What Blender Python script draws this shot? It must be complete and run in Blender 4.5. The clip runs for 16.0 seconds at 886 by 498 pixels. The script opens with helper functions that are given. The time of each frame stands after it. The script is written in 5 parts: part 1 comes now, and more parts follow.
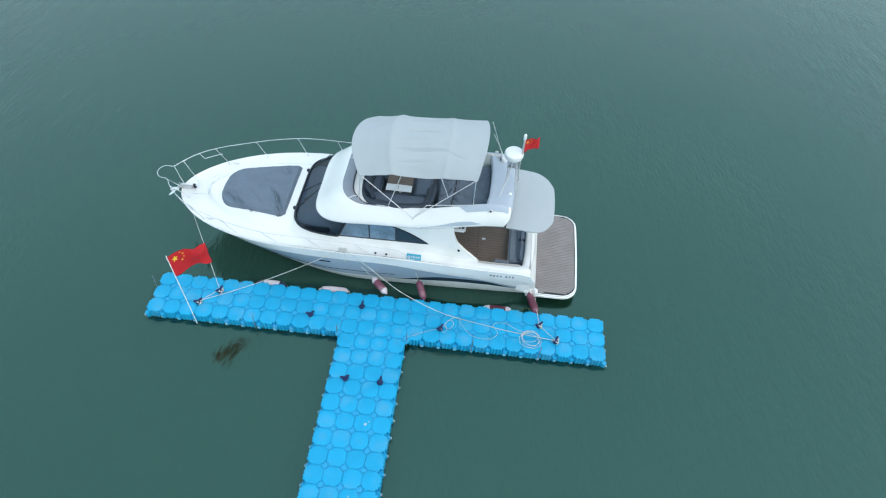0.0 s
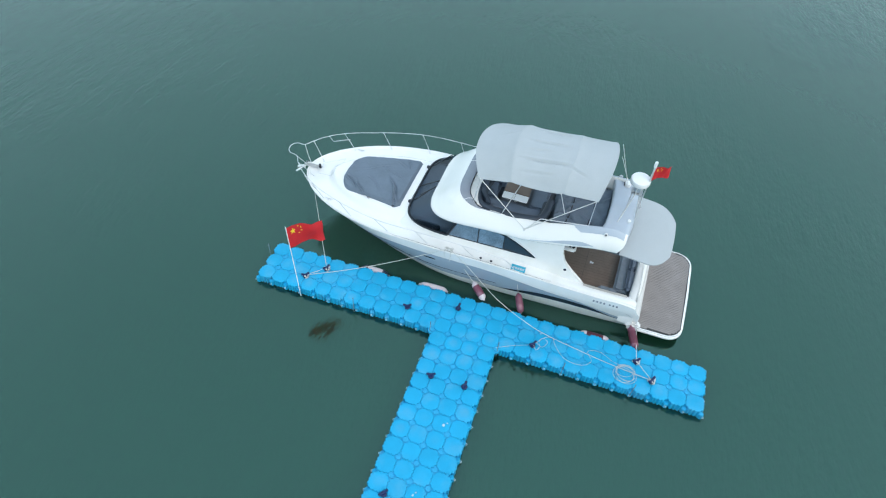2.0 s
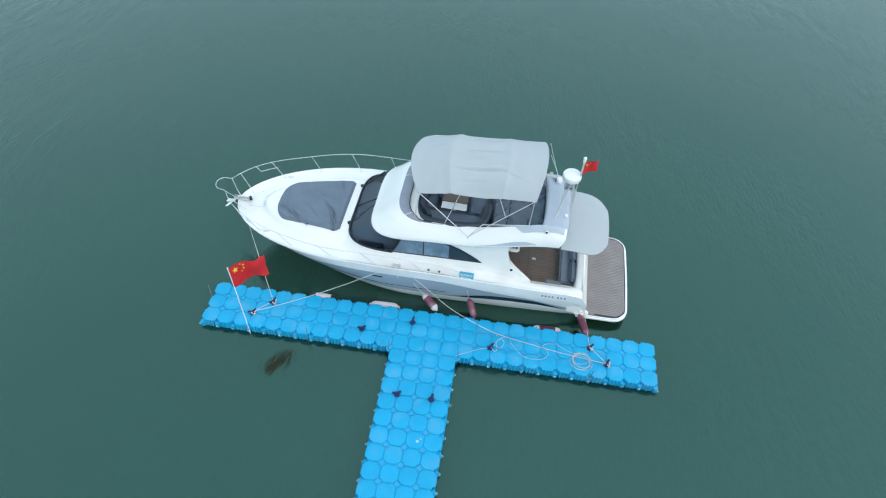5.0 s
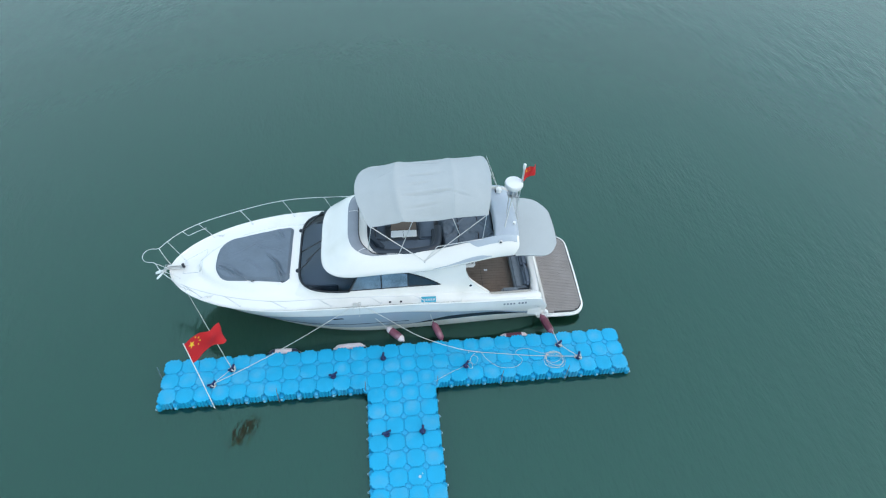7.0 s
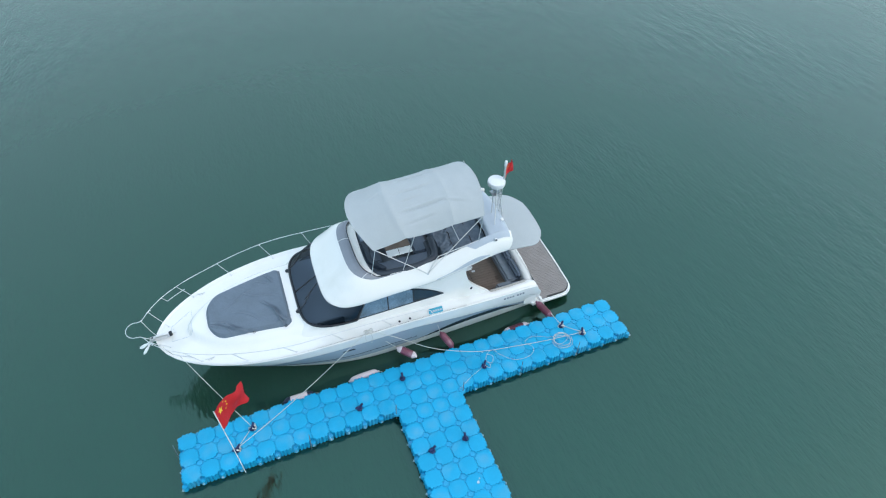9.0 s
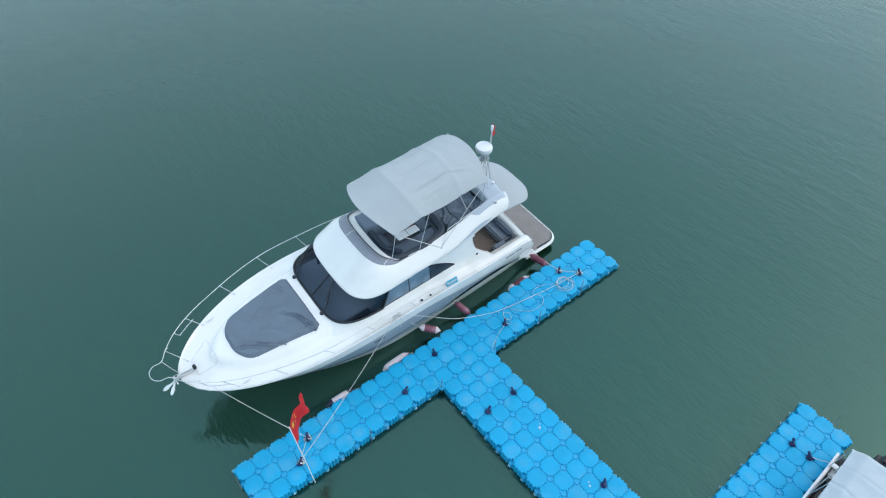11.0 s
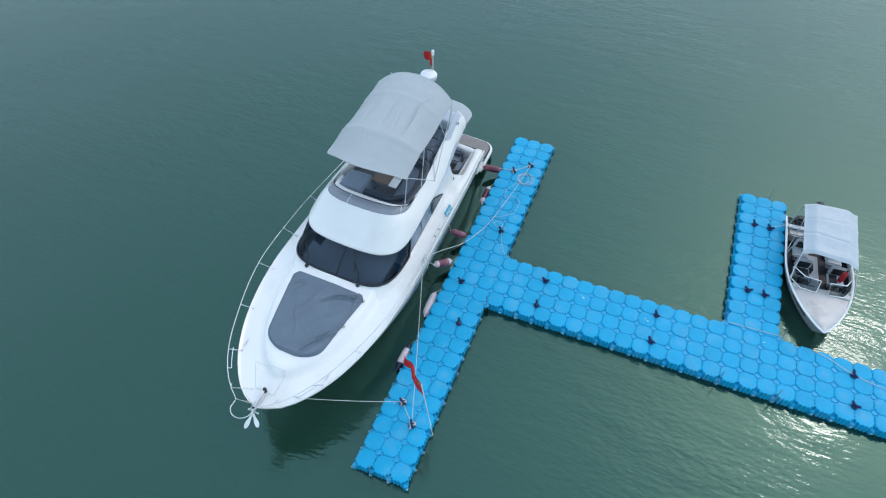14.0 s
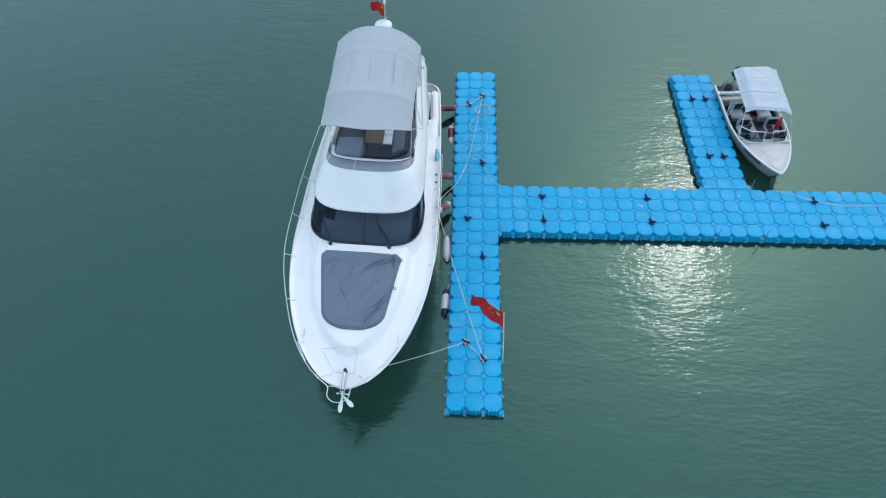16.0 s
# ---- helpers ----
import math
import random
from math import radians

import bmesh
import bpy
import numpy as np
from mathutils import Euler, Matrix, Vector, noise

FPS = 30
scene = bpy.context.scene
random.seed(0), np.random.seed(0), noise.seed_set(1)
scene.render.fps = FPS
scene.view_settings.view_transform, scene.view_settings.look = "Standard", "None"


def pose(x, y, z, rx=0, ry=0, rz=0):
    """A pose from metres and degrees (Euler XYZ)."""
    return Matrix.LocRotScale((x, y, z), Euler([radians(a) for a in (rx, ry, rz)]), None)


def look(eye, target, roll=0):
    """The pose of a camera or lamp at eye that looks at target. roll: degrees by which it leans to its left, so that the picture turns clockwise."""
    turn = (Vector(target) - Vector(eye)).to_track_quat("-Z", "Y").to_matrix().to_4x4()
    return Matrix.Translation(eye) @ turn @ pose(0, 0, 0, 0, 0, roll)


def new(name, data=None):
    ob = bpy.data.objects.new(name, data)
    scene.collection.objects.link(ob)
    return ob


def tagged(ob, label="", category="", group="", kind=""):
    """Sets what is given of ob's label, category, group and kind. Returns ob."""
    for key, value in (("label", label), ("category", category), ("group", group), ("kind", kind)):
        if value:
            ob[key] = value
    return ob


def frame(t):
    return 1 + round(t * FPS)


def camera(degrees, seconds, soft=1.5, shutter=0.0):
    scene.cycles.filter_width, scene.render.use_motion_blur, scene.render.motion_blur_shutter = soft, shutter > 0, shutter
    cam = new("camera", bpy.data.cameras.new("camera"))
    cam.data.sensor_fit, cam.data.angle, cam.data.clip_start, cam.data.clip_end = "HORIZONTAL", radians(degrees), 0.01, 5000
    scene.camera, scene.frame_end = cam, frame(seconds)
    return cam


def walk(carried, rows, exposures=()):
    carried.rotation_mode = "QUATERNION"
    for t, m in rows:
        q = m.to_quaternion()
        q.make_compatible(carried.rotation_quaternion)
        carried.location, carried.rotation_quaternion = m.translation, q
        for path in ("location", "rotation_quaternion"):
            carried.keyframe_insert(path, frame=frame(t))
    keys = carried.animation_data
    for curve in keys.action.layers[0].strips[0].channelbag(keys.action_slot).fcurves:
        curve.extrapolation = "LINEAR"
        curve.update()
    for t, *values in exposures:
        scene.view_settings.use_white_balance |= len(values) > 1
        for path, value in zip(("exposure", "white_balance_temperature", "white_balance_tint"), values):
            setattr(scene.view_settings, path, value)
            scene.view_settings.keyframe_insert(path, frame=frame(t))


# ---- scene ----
cam = camera(72.5, 16.0, 1.15)
PATH = [
    (0, (2.522, -9.463, 15.936), (2.447, -8.178, 14.406), 3.5),
    (0.5, (2.196, -9.554, 15.842), (2.017, -8.273, 14.317), 2.5),
    (1, (2.107, -9.598, 15.719), (1.704, -8.354, 14.206), 2.4),
    (1.5, (2.102, -9.622, 15.686), (1.636, -8.396, 14.176), 2.7),
    (2, (2.135, -9.597, 15.732), (1.755, -8.347, 14.218), 2.8),
    (2.5, (2.194, -9.576, 15.821), (1.849, -8.324, 14.3), 2.7),
    (3, (2.191, -9.542, 15.898), (1.875, -8.283, 14.377), 2.8),
    (3.5, (2.102, -9.559, 15.973), (1.826, -8.288, 14.454), 2.9),
    (6, (0.804, -9.471, 16.09), (0.795, -8.133, 14.603), 2.9),
    (6.5, (0.349, -9.427, 16.08), (0.433, -8.075, 14.609), 2.7),
    (7, (-0.247, -9.405, 16.078), (-0.056, -8.041, 14.628), 2.4),
    (7.5, (-0.882, -9.345, 16.055), (-0.598, -7.985, 14.616), 2.1),
    (8, (-1.631, -9.257, 16.039), (-1.261, -7.901, 14.617), 1.8),
    (8.2, (-1.964, -9.182, 16.041), (-1.559, -7.831, 14.623), 1.6),
    (10.5, (-6.053, -7.809, 16.278), (-5.263, -6.672, 14.835), 0.8),
    (11, (-6.925, -7.309, 16.214), (-6.063, -6.242, 14.758), 0.6),
    (11.5, (-7.821, -6.769, 16.113), (-6.884, -5.773, 14.653), 0.4),
    (12, (-8.705, -6.159, 16.003), (-7.688, -5.257, 14.536), 0.3),
    (12.5, (-9.475, -5.444, 15.961), (-8.406, -4.644, 14.472), 0.0),
    (13, (-10.172, -4.692, 15.921), (-9.054, -3.99, 14.418), -0.3),
    (13.5, (-10.813, -3.85, 15.875), (-9.659, -3.247, 14.356), -0.6),
    (14, (-11.394, -2.945, 15.835), (-10.213, -2.451, 14.298), -0.8),
    (14.5, (-11.901, -1.983, 15.83), (-10.711, -1.588, 14.272), -1.0),
    (15, (-12.309, -0.956, 15.871), (-11.122, -0.686, 14.285), -1.2),
    (15.5, (-12.612, 0.109, 15.91), (-11.438, 0.26, 14.298), -1.2),
    (16, (-12.822, 1.194, 15.94), (-11.665, 1.253, 14.31), -1.2),
]
walk(cam, [(t, look(eye, target, roll)) for t, eye, target, roll in PATH], [(0, 0.95, 7000, 4.2), (8, 0.89, 6930, 5), (12, 0.76, 6740, 6.5), (16, 0.63, 6540, 8)])

# ---- sky and sun: a bright overcast day with a veiled sun ----
SUN_AZ, SUN_EL = 121.0, 49.0
world = bpy.data.worlds.new("sky")
scene.world = world
world.use_nodes = True
wn, wl = world.node_tree.nodes, world.node_tree.links
sky = wn.new("ShaderNodeTexSky")
sky.sky_type = "NISHITA"
sky.sun_disc = False
sky.sun_elevation, sky.sun_rotation = radians(SUN_EL), radians(SUN_AZ)
sky.air_density, sky.dust_density, sky.ozone_density = 1.6, 2.3, 3.0
wn["Background"].inputs["Strength"].default_value = 0.15
veil = wn.new("ShaderNodeMix")  # the even layer of cloud over the clear sky
veil.data_type = "RGBA"
veil.inputs["Factor"].default_value, veil.inputs["B"].default_value = 0.58, (4.1, 5.2, 6.5, 1)
wl.new(sky.outputs["Color"], veil.inputs["A"])
wl.new(veil.outputs["Result"], wn["Background"].inputs["Color"])
sun = bpy.data.lights.new("sun", "SUN")
sun.energy, sun.angle, sun.color = 0.11, radians(5.5), (1.0, 0.55, 0.60)
sun_dir = Vector((math.sin(radians(SUN_AZ)) * math.cos(radians(SUN_EL)), math.cos(radians(SUN_AZ)) * math.cos(radians(SUN_EL)), math.sin(radians(SUN_EL))))
new("sun", sun).matrix_world = look(sun_dir * 60, (0, 0, 0))
scene.view_settings.exposure = 0.31


# ---- materials ----
def material(name, colour, rough=0.5, metal=0.0, vary=0.12, scale=3.0, fine=40.0, bump=0.0, bump_scale=60.0, coat=0.0, per_piece=0.0, dirt=None, dirt_amount=0.0):
    """A surface with a broad and a fine variation of its colour, optional stains, and a fine relief."""
    m = bpy.data.materials.new(name)
    m.use_nodes = True
    n, l = m.node_tree.nodes, m.node_tree.links
    p = n["Principled BSDF"]
    p.inputs["Roughness"].default_value, p.inputs["Metallic"].default_value = rough, metal
    p.inputs["Coat Weight"].default_value = coat
    where = n.new("ShaderNodeTexCoord").outputs["Object"]
    broad, small = n.new("ShaderNodeTexNoise"), n.new("ShaderNodeTexNoise")
    for tex, s in ((broad, scale), (small, fine)):
        tex.inputs["Scale"].default_value = s
        tex.inputs["Detail"].default_value = 4
        l.new(where, tex.inputs["Vector"])
    add = n.new("ShaderNodeMath")
    add.operation = "ADD"
    l.new(broad.outputs["Fac"], add.inputs[0])
    l.new(small.outputs["Fac"], add.inputs[1])
    fac = add.outputs[0]
    if per_piece:
        shift, spin = n.new("ShaderNodeVectorMath"), n.new("ShaderNodeObjectInfo")
        shift.operation, shift.inputs[1].default_value = "MULTIPLY_ADD", (1, 1, 1)
        l.new(where, shift.inputs[0])
        spread = n.new("ShaderNodeMath")
        spread.operation, spread.inputs[1].default_value = "MULTIPLY", 90.0
        l.new(spin.outputs["Random"], spread.inputs[0])
        l.new(spread.outputs[0], shift.inputs[2])
        where = shift.outputs[0]
        for tex in (broad, small):
            l.new(where, tex.inputs["Vector"])
        info, mul, add2 = n.new("ShaderNodeObjectInfo"), n.new("ShaderNodeMath"), n.new("ShaderNodeMath")
        mul.operation, add2.operation = "MULTIPLY_ADD", "ADD"
        mul.inputs[1].default_value, mul.inputs[2].default_value = per_piece, -per_piece / 2
        l.new(info.outputs["Random"], mul.inputs[0])
        l.new(fac, add2.inputs[0])
        l.new(mul.outputs[0], add2.inputs[1])
        fac = add2.outputs[0]
    ramp = n.new("ShaderNodeMapRange")
    ramp.inputs["From Min"].default_value, ramp.inputs["From Max"].default_value = 0.6, 1.4
    l.new(fac, ramp.inputs["Value"])
    mix = n.new("ShaderNodeMix")
    mix.data_type = "RGBA"
    mix.inputs["A"].default_value = (*[c * (1 - vary) for c in colour], 1)
    mix.inputs["B"].default_value = (*[min(0.95, c * (1 + vary)) for c in colour], 1)
    l.new(ramp.outputs["Result"], mix.inputs["Factor"])
    out = mix.outputs["Result"]
    if dirt:
        stain, edge, mix2 = n.new("ShaderNodeTexNoise"), n.new("ShaderNodeMapRange"), n.new("ShaderNodeMix")
        stain.inputs["Scale"].default_value, stain.inputs["Detail"].default_value = scale * 0.7, 6
        l.new(where, stain.inputs["Vector"])
        edge.inputs["From Min"].default_value, edge.inputs["From Max"].default_value = 0.52, 0.72
        edge.inputs["To Max"].default_value = dirt_amount
        l.new(stain.outputs["Fac"], edge.inputs["Value"])
        mix2.data_type = "RGBA"
        mix2.inputs["B"].default_value = (*dirt, 1)
        l.new(edge.outputs["Result"], mix2.inputs["Factor"])
        l.new(out, mix2.inputs["A"])
        out = mix2.outputs["Result"]
    l.new(out, p.inputs["Base Color"])
    if bump:
        relief, b = n.new("ShaderNodeTexNoise"), n.new("ShaderNodeBump")
        relief.inputs["Scale"].default_value, relief.inputs["Detail"].default_value = bump_scale, 4
        l.new(where, relief.inputs["Vector"])
        b.inputs["Strength"].default_value, b.inputs["Distance"].default_value = bump, 0.02
        l.new(relief.outputs["Fac"], b.inputs["Height"])
        l.new(b.outputs["Normal"], p.inputs["Normal"])
    return m


GELCOAT = material("gelcoat", (0.80, 0.80, 0.785), 0.22, vary=0.03, scale=1.2, coat=0.3, dirt=(0.60, 0.61, 0.57), dirt_amount=0.38)
GREY_HULL = material("grey_hull_paint", (0.33, 0.405, 0.48), 0.25, vary=0.06, scale=1.0, coat=0.3)
NAVY_HULL = material("navy_hull_paint", (0.015, 0.025, 0.05), 0.2, vary=0.1)
GLASS_DARK = material("tinted_glass", (0.03, 0.04, 0.052), 0.06, vary=0.3, scale=1.5)
def tinted_pane(name, tint, gloss=(0.9, 0.9, 0.9), bend=1.45):
    """Dark see-through glass with a clear reflection."""
    m = bpy.data.materials.new(name)
    m.use_nodes = True
    n, l = m.node_tree.nodes, m.node_tree.links
    n.remove(n["Principled BSDF"])
    clear, shine, mix, edge = n.new("ShaderNodeBsdfTransparent"), n.new("ShaderNodeBsdfGlossy"), n.new("ShaderNodeMixShader"), n.new("ShaderNodeFresnel")
    clear.inputs["Color"].default_value = (*tint, 1)
    shine.inputs["Color"].default_value, shine.inputs["Roughness"].default_value = (*gloss, 1), 0.04
    edge.inputs["IOR"].default_value = bend
    l.new(edge.outputs[0], mix.inputs[0])
    l.new(clear.outputs[0], mix.inputs[1])
    l.new(shine.outputs[0], mix.inputs[2])
    l.new(mix.outputs[0], n["Material Output"].inputs["Surface"])
    return m


SCREEN = tinted_pane("dark_windscreen", (0.32, 0.37, 0.43), (0.55, 0.66, 0.80), 1.36)
GLASS_SIDE = material("curtained_glass", (0.15, 0.22, 0.29), 0.06, vary=0.5, scale=3.0)
VISOR = material("smoked_acrylic", (0.25, 0.27, 0.31), 0.12, vary=0.1)
CANVAS = material("grey_canvas", (0.40, 0.435, 0.452), 0.85, vary=0.06, scale=1.5, bump=0.25, bump_scale=90)
# canvas a little darker, so the shading along the seams is in the colour
SEAM = material("shaded_seam_canvas", (0.385, 0.42, 0.435), 0.8, vary=0.15, scale=4)
COVER = material("slate_cover_cloth", (0.125, 0.165, 0.21), 0.75, vary=0.16, scale=2.0, bump=0.5, bump_scale=14)
VINYL = material("slate_vinyl", (0.030, 0.043, 0.062), 0.45, vary=0.15, scale=4)
ALUMINIUM_GREY = material("grey_aluminium", (0.40, 0.42, 0.44), 0.4, 0.6)
GALV = material("galvanised_steel", (0.74, 0.75, 0.75), 0.4, 0.15, vary=0.15)
BENCH = material("pale_slate_vinyl", (0.20, 0.24, 0.285), 0.5, vary=0.18, scale=5)
VINYL_MID = material("blue_grey_vinyl", (0.115, 0.15, 0.20), 0.5, vary=0.15, scale=4)
FLOOR_DARK = material("dark_grip_floor", (0.10, 0.115, 0.135), 0.7, vary=0.15)
VINYL_PALE = material("pale_vinyl", (0.42, 0.45, 0.48), 0.5, vary=0.08)
ARCH = material("pale_blue_grey_gelcoat", (0.40, 0.46, 0.53), 0.35, vary=0.05)
TEAK = material("weathered_teak", (0.245, 0.22, 0.21), 0.7, vary=0.2, scale=2, fine=30, bump=0.2)
TEAK_BROWN = material("brown_teak", (0.185, 0.14, 0.112), 0.6, vary=0.25, scale=3, bump=0.2)
PALE_TEAK = material("bleached_teak", (0.44, 0.42, 0.39), 0.7, vary=0.2)
CAULK = material("caulk", (0.03, 0.03, 0.03), 0.7)
STEEL = material("stainless_steel", (0.66, 0.67, 0.68), 0.38, 0.55, vary=0.08)
RUBBER = material("black_rubber", (0.009, 0.014, 0.022), 0.5, vary=0.2)
ROPE = material("pale_rope", (0.58, 0.58, 0.55), 0.9, vary=0.15, bump=0.6, bump_scale=120)
DOCK = material("blue_polyethylene", (0.005, 0.345, 0.60), 0.5, vary=0.10, scale=2.5, fine=60, bump=0.15, bump_scale=150, per_piece=0.35, dirt=(0.13, 0.39, 0.57), dirt_amount=0.38)
DOCK.node_tree.nodes["Principled BSDF"].inputs["Specular IOR Level"].default_value = 0.25


def worn_centres(m):
    """Pale patches where feet have rubbed the middle of some floats."""
    n, l = m.node_tree.nodes, m.node_tree.links
    p = n["Principled BSDF"]
    before = p.inputs["Base Color"].links[0].from_socket
    where, flat, far, ramp = n.new("ShaderNodeTexCoord"), n.new("ShaderNodeVectorMath"), n.new("ShaderNodeVectorMath"), n.new("ShaderNodeMapRange")
    flat.operation, flat.inputs[1].default_value = "MULTIPLY", (1, 1, 0)
    far.operation = "LENGTH"
    l.new(where.outputs["Object"], flat.inputs[0])
    l.new(flat.outputs[0], far.inputs[0])
    ramp.interpolation_type = "SMOOTHSTEP"
    ramp.inputs["From Min"].default_value, ramp.inputs["From Max"].default_value = 0.21, 0.02
    l.new(far.outputs["Value"], ramp.inputs["Value"])
    info, some, grain, mul, mul2, mix = n.new("ShaderNodeObjectInfo"), n.new("ShaderNodeMapRange"), n.new("ShaderNodeTexNoise"), n.new("ShaderNodeMath"), n.new("ShaderNodeMath"), n.new("ShaderNodeMix")
    some.inputs["From Min"].default_value, some.inputs["From Max"].default_value, some.inputs["To Max"].default_value = 0.6, 1.0, 0.38
    l.new(info.outputs["Random"], some.inputs["Value"])
    grain.inputs["Scale"].default_value, grain.inputs["Detail"].default_value = 14, 4
    l.new(where.outputs["Object"], grain.inputs["Vector"])
    mul.operation = mul2.operation = "MULTIPLY"
    l.new(ramp.outputs["Result"], mul.inputs[0])
    l.new(some.outputs["Result"], mul.inputs[1])
    l.new(mul.outputs[0], mul2.inputs[0])
    l.new(grain.outputs["Fac"], mul2.inputs[1])
    mix.data_type = "RGBA"
    mix.inputs["B"].default_value = (0.26, 0.40, 0.50, 1)
    l.new(mul2.outputs[0], mix.inputs["Factor"])
    l.new(before, mix.inputs["A"])
    l.new(mix.outputs["Result"], p.inputs["Base Color"])


worn_centres(DOCK)
DOCK_PIN = material("blue_pin_polyethylene", (0.005, 0.335, 0.59), 0.5, vary=0.15)
# darker colour for the lowest ring of the floats and lugs
WATERLINE = material("dark_waterline", (0.03, 0.05, 0.045), 0.6, vary=0.3, scale=8)
ROD = material("dull_steel", (0.22, 0.25, 0.27), 0.55, 0.3, vary=0.3, scale=9)
NUT = material("pale_blue_nylon", (0.40, 0.56, 0.64), 0.5, vary=0.3, scale=6)
CLEAT = material("navy_nylon", (0.006, 0.018, 0.085), 0.6)
MAROON = material("maroon_vinyl", (0.10, 0.012, 0.03), 0.35, vary=0.2)
MAUVE = material("faded_maroon_vinyl", (0.17, 0.045, 0.075), 0.4, vary=0.3, scale=5, dirt=(0.38, 0.24, 0.28), dirt_amount=0.6)
PINK_WHITE = material("faded_white_vinyl", (0.66, 0.58, 0.60), 0.45, vary=0.08, dirt=(0.3, 0.25, 0.25), dirt_amount=0.4)
NAVY_VINYL = material("navy_vinyl", (0.01, 0.014, 0.04), 0.35)
FLAG_RED = material("red_cloth", (0.52, 0.012, 0.018), 0.75, vary=0.1, scale=4, bump=0.2)
YELLOW = material("yellow_cloth", (0.80, 0.55, 0.04), 0.75)
SIGN_BLUE = material("sign_blue", (0.02, 0.33, 0.47), 0.4)
WHITE = material("white_plastic", (0.78, 0.79, 0.80), 0.3, vary=0.03)
ALUMINIUM = material("painted_aluminium", (0.46, 0.47, 0.47), 0.45, 0.3, vary=0.12, scale=3, dirt=(0.25, 0.25, 0.24), dirt_amount=0.5)
BLUE_CANVAS = material("pale_blue_canvas", (0.44, 0.50, 0.54), 0.36, vary=0.08, bump=0.2, bump_scale=60)
RED_PLASTIC = material("red_plastic", (0.42, 0.02, 0.03), 0.4)


def water_material():
    m = bpy.data.materials.new("green_water")
    m.use_nodes = True
    n, l = m.node_tree.nodes, m.node_tree.links
    p = n["Principled BSDF"]
    p.inputs["IOR"].default_value, p.inputs["Roughness"].default_value, p.inputs["Specular IOR Level"].default_value = 1.54, 0.05, 0.95
    p.inputs["Specular Tint"].default_value = (0.51, 0.97, 0.855, 1)
    # light wanders a metre or so through the murk before it comes back
    p.subsurface_method = "BURLEY"
    p.inputs["Subsurface Weight"].default_value, p.inputs["Subsurface Scale"].default_value = 1.0, 1.3
    p.inputs["Subsurface Radius"].default_value = (0.8, 1.0, 1.0)
    where = n.new("ShaderNodeTexCoord").outputs["Object"]
    murk, mix = n.new("ShaderNodeTexNoise"), n.new("ShaderNodeMix")
    murk.inputs["Scale"].default_value, murk.inputs["Detail"].default_value = 0.07, 3
    l.new(where, murk.inputs["Vector"])
    mix.data_type = "RGBA"
    mix.inputs["A"].default_value, mix.inputs["B"].default_value = (0.006, 0.025, 0.014, 1), (0.007, 0.031, 0.018, 1)
    l.new(murk.outputs["Fac"], mix.inputs["Factor"])
    l.new(mix.outputs["Result"], p.inputs["Base Color"])
    turn = n.new("ShaderNodeMapping")
    turn.inputs["Rotation"].default_value = (0, 0, radians(8))
    turn.inputs["Scale"].default_value = (1.0, 0.34, 1.0)
    l.new(where, turn.inputs["Vector"])
    ripple, chop, patch = n.new("ShaderNodeTexNoise"), n.new("ShaderNodeTexNoise"), n.new("ShaderNodeTexNoise")
    ripple.inputs["Scale"].default_value, ripple.inputs["Detail"].default_value = 9.0, 3
    chop.inputs["Scale"].default_value, chop.inputs["Detail"].default_value = 1.8, 3
    patch.inputs["Scale"].default_value, patch.inputs["Detail"].default_value = 0.09, 2
    l.new(turn.outputs["Vector"], ripple.inputs["Vector"])
    l.new(turn.outputs["Vector"], chop.inputs["Vector"])
    l.new(where, patch.inputs["Vector"])
    both, gust, amount = n.new("ShaderNodeMath"), n.new("ShaderNodeMapRange"), n.new("ShaderNodeMath")
    both.operation, both.inputs[1].default_value = "MULTIPLY_ADD", 2.0
    l.new(chop.outputs["Fac"], both.inputs[0])
    l.new(ripple.outputs["Fac"], both.inputs[2])
    gust.inputs["From Min"].default_value, gust.inputs["From Max"].default_value = 0.42, 0.62
    gust.inputs["To Min"].default_value, gust.inputs["To Max"].default_value = 0.25, 1.0
    l.new(patch.outputs["Fac"], gust.inputs["Value"])
    amount.operation = "MULTIPLY"
    l.new(both.outputs[0], amount.inputs[0])
    l.new(gust.outputs["Result"], amount.inputs[1])
    b = n.new("ShaderNodeBump")
    b.inputs["Strength"].default_value, b.inputs["Distance"].default_value = 0.58, 0.027
    l.new(amount.outputs[0], b.inputs["Height"])
    l.new(b.outputs["Normal"], p.inputs["Normal"])
    return m


WATER = water_material()


# ---- mesh helpers ----
def solid(name, verts, faces, mat, parent=None, label="", smooth=True, angle=40):
    """One mesh object from vertices and faces, under a parent."""
    me = bpy.data.meshes.new(name)
    me.from_pydata([tuple(v) for v in verts], [], faces)
    me.materials.append(mat)
    bm = bmesh.new()
    bm.from_mesh(me)
    bmesh.ops.remove_doubles(bm, verts=bm.verts, dist=1e-5)
    bmesh.ops.recalc_face_normals(bm, faces=bm.faces)
    for f in bm.faces:
        f.smooth = smooth
    for e in bm.edges:
        if len(e.link_faces) == 2 and e.calc_face_angle(0) > radians(angle):
            e.smooth = False
    bm.to_mesh(me)
    bm.free()
    ob = new(name, me)
    if parent:
        ob.parent = parent
    if label:
        ob["label"] = label
    return ob


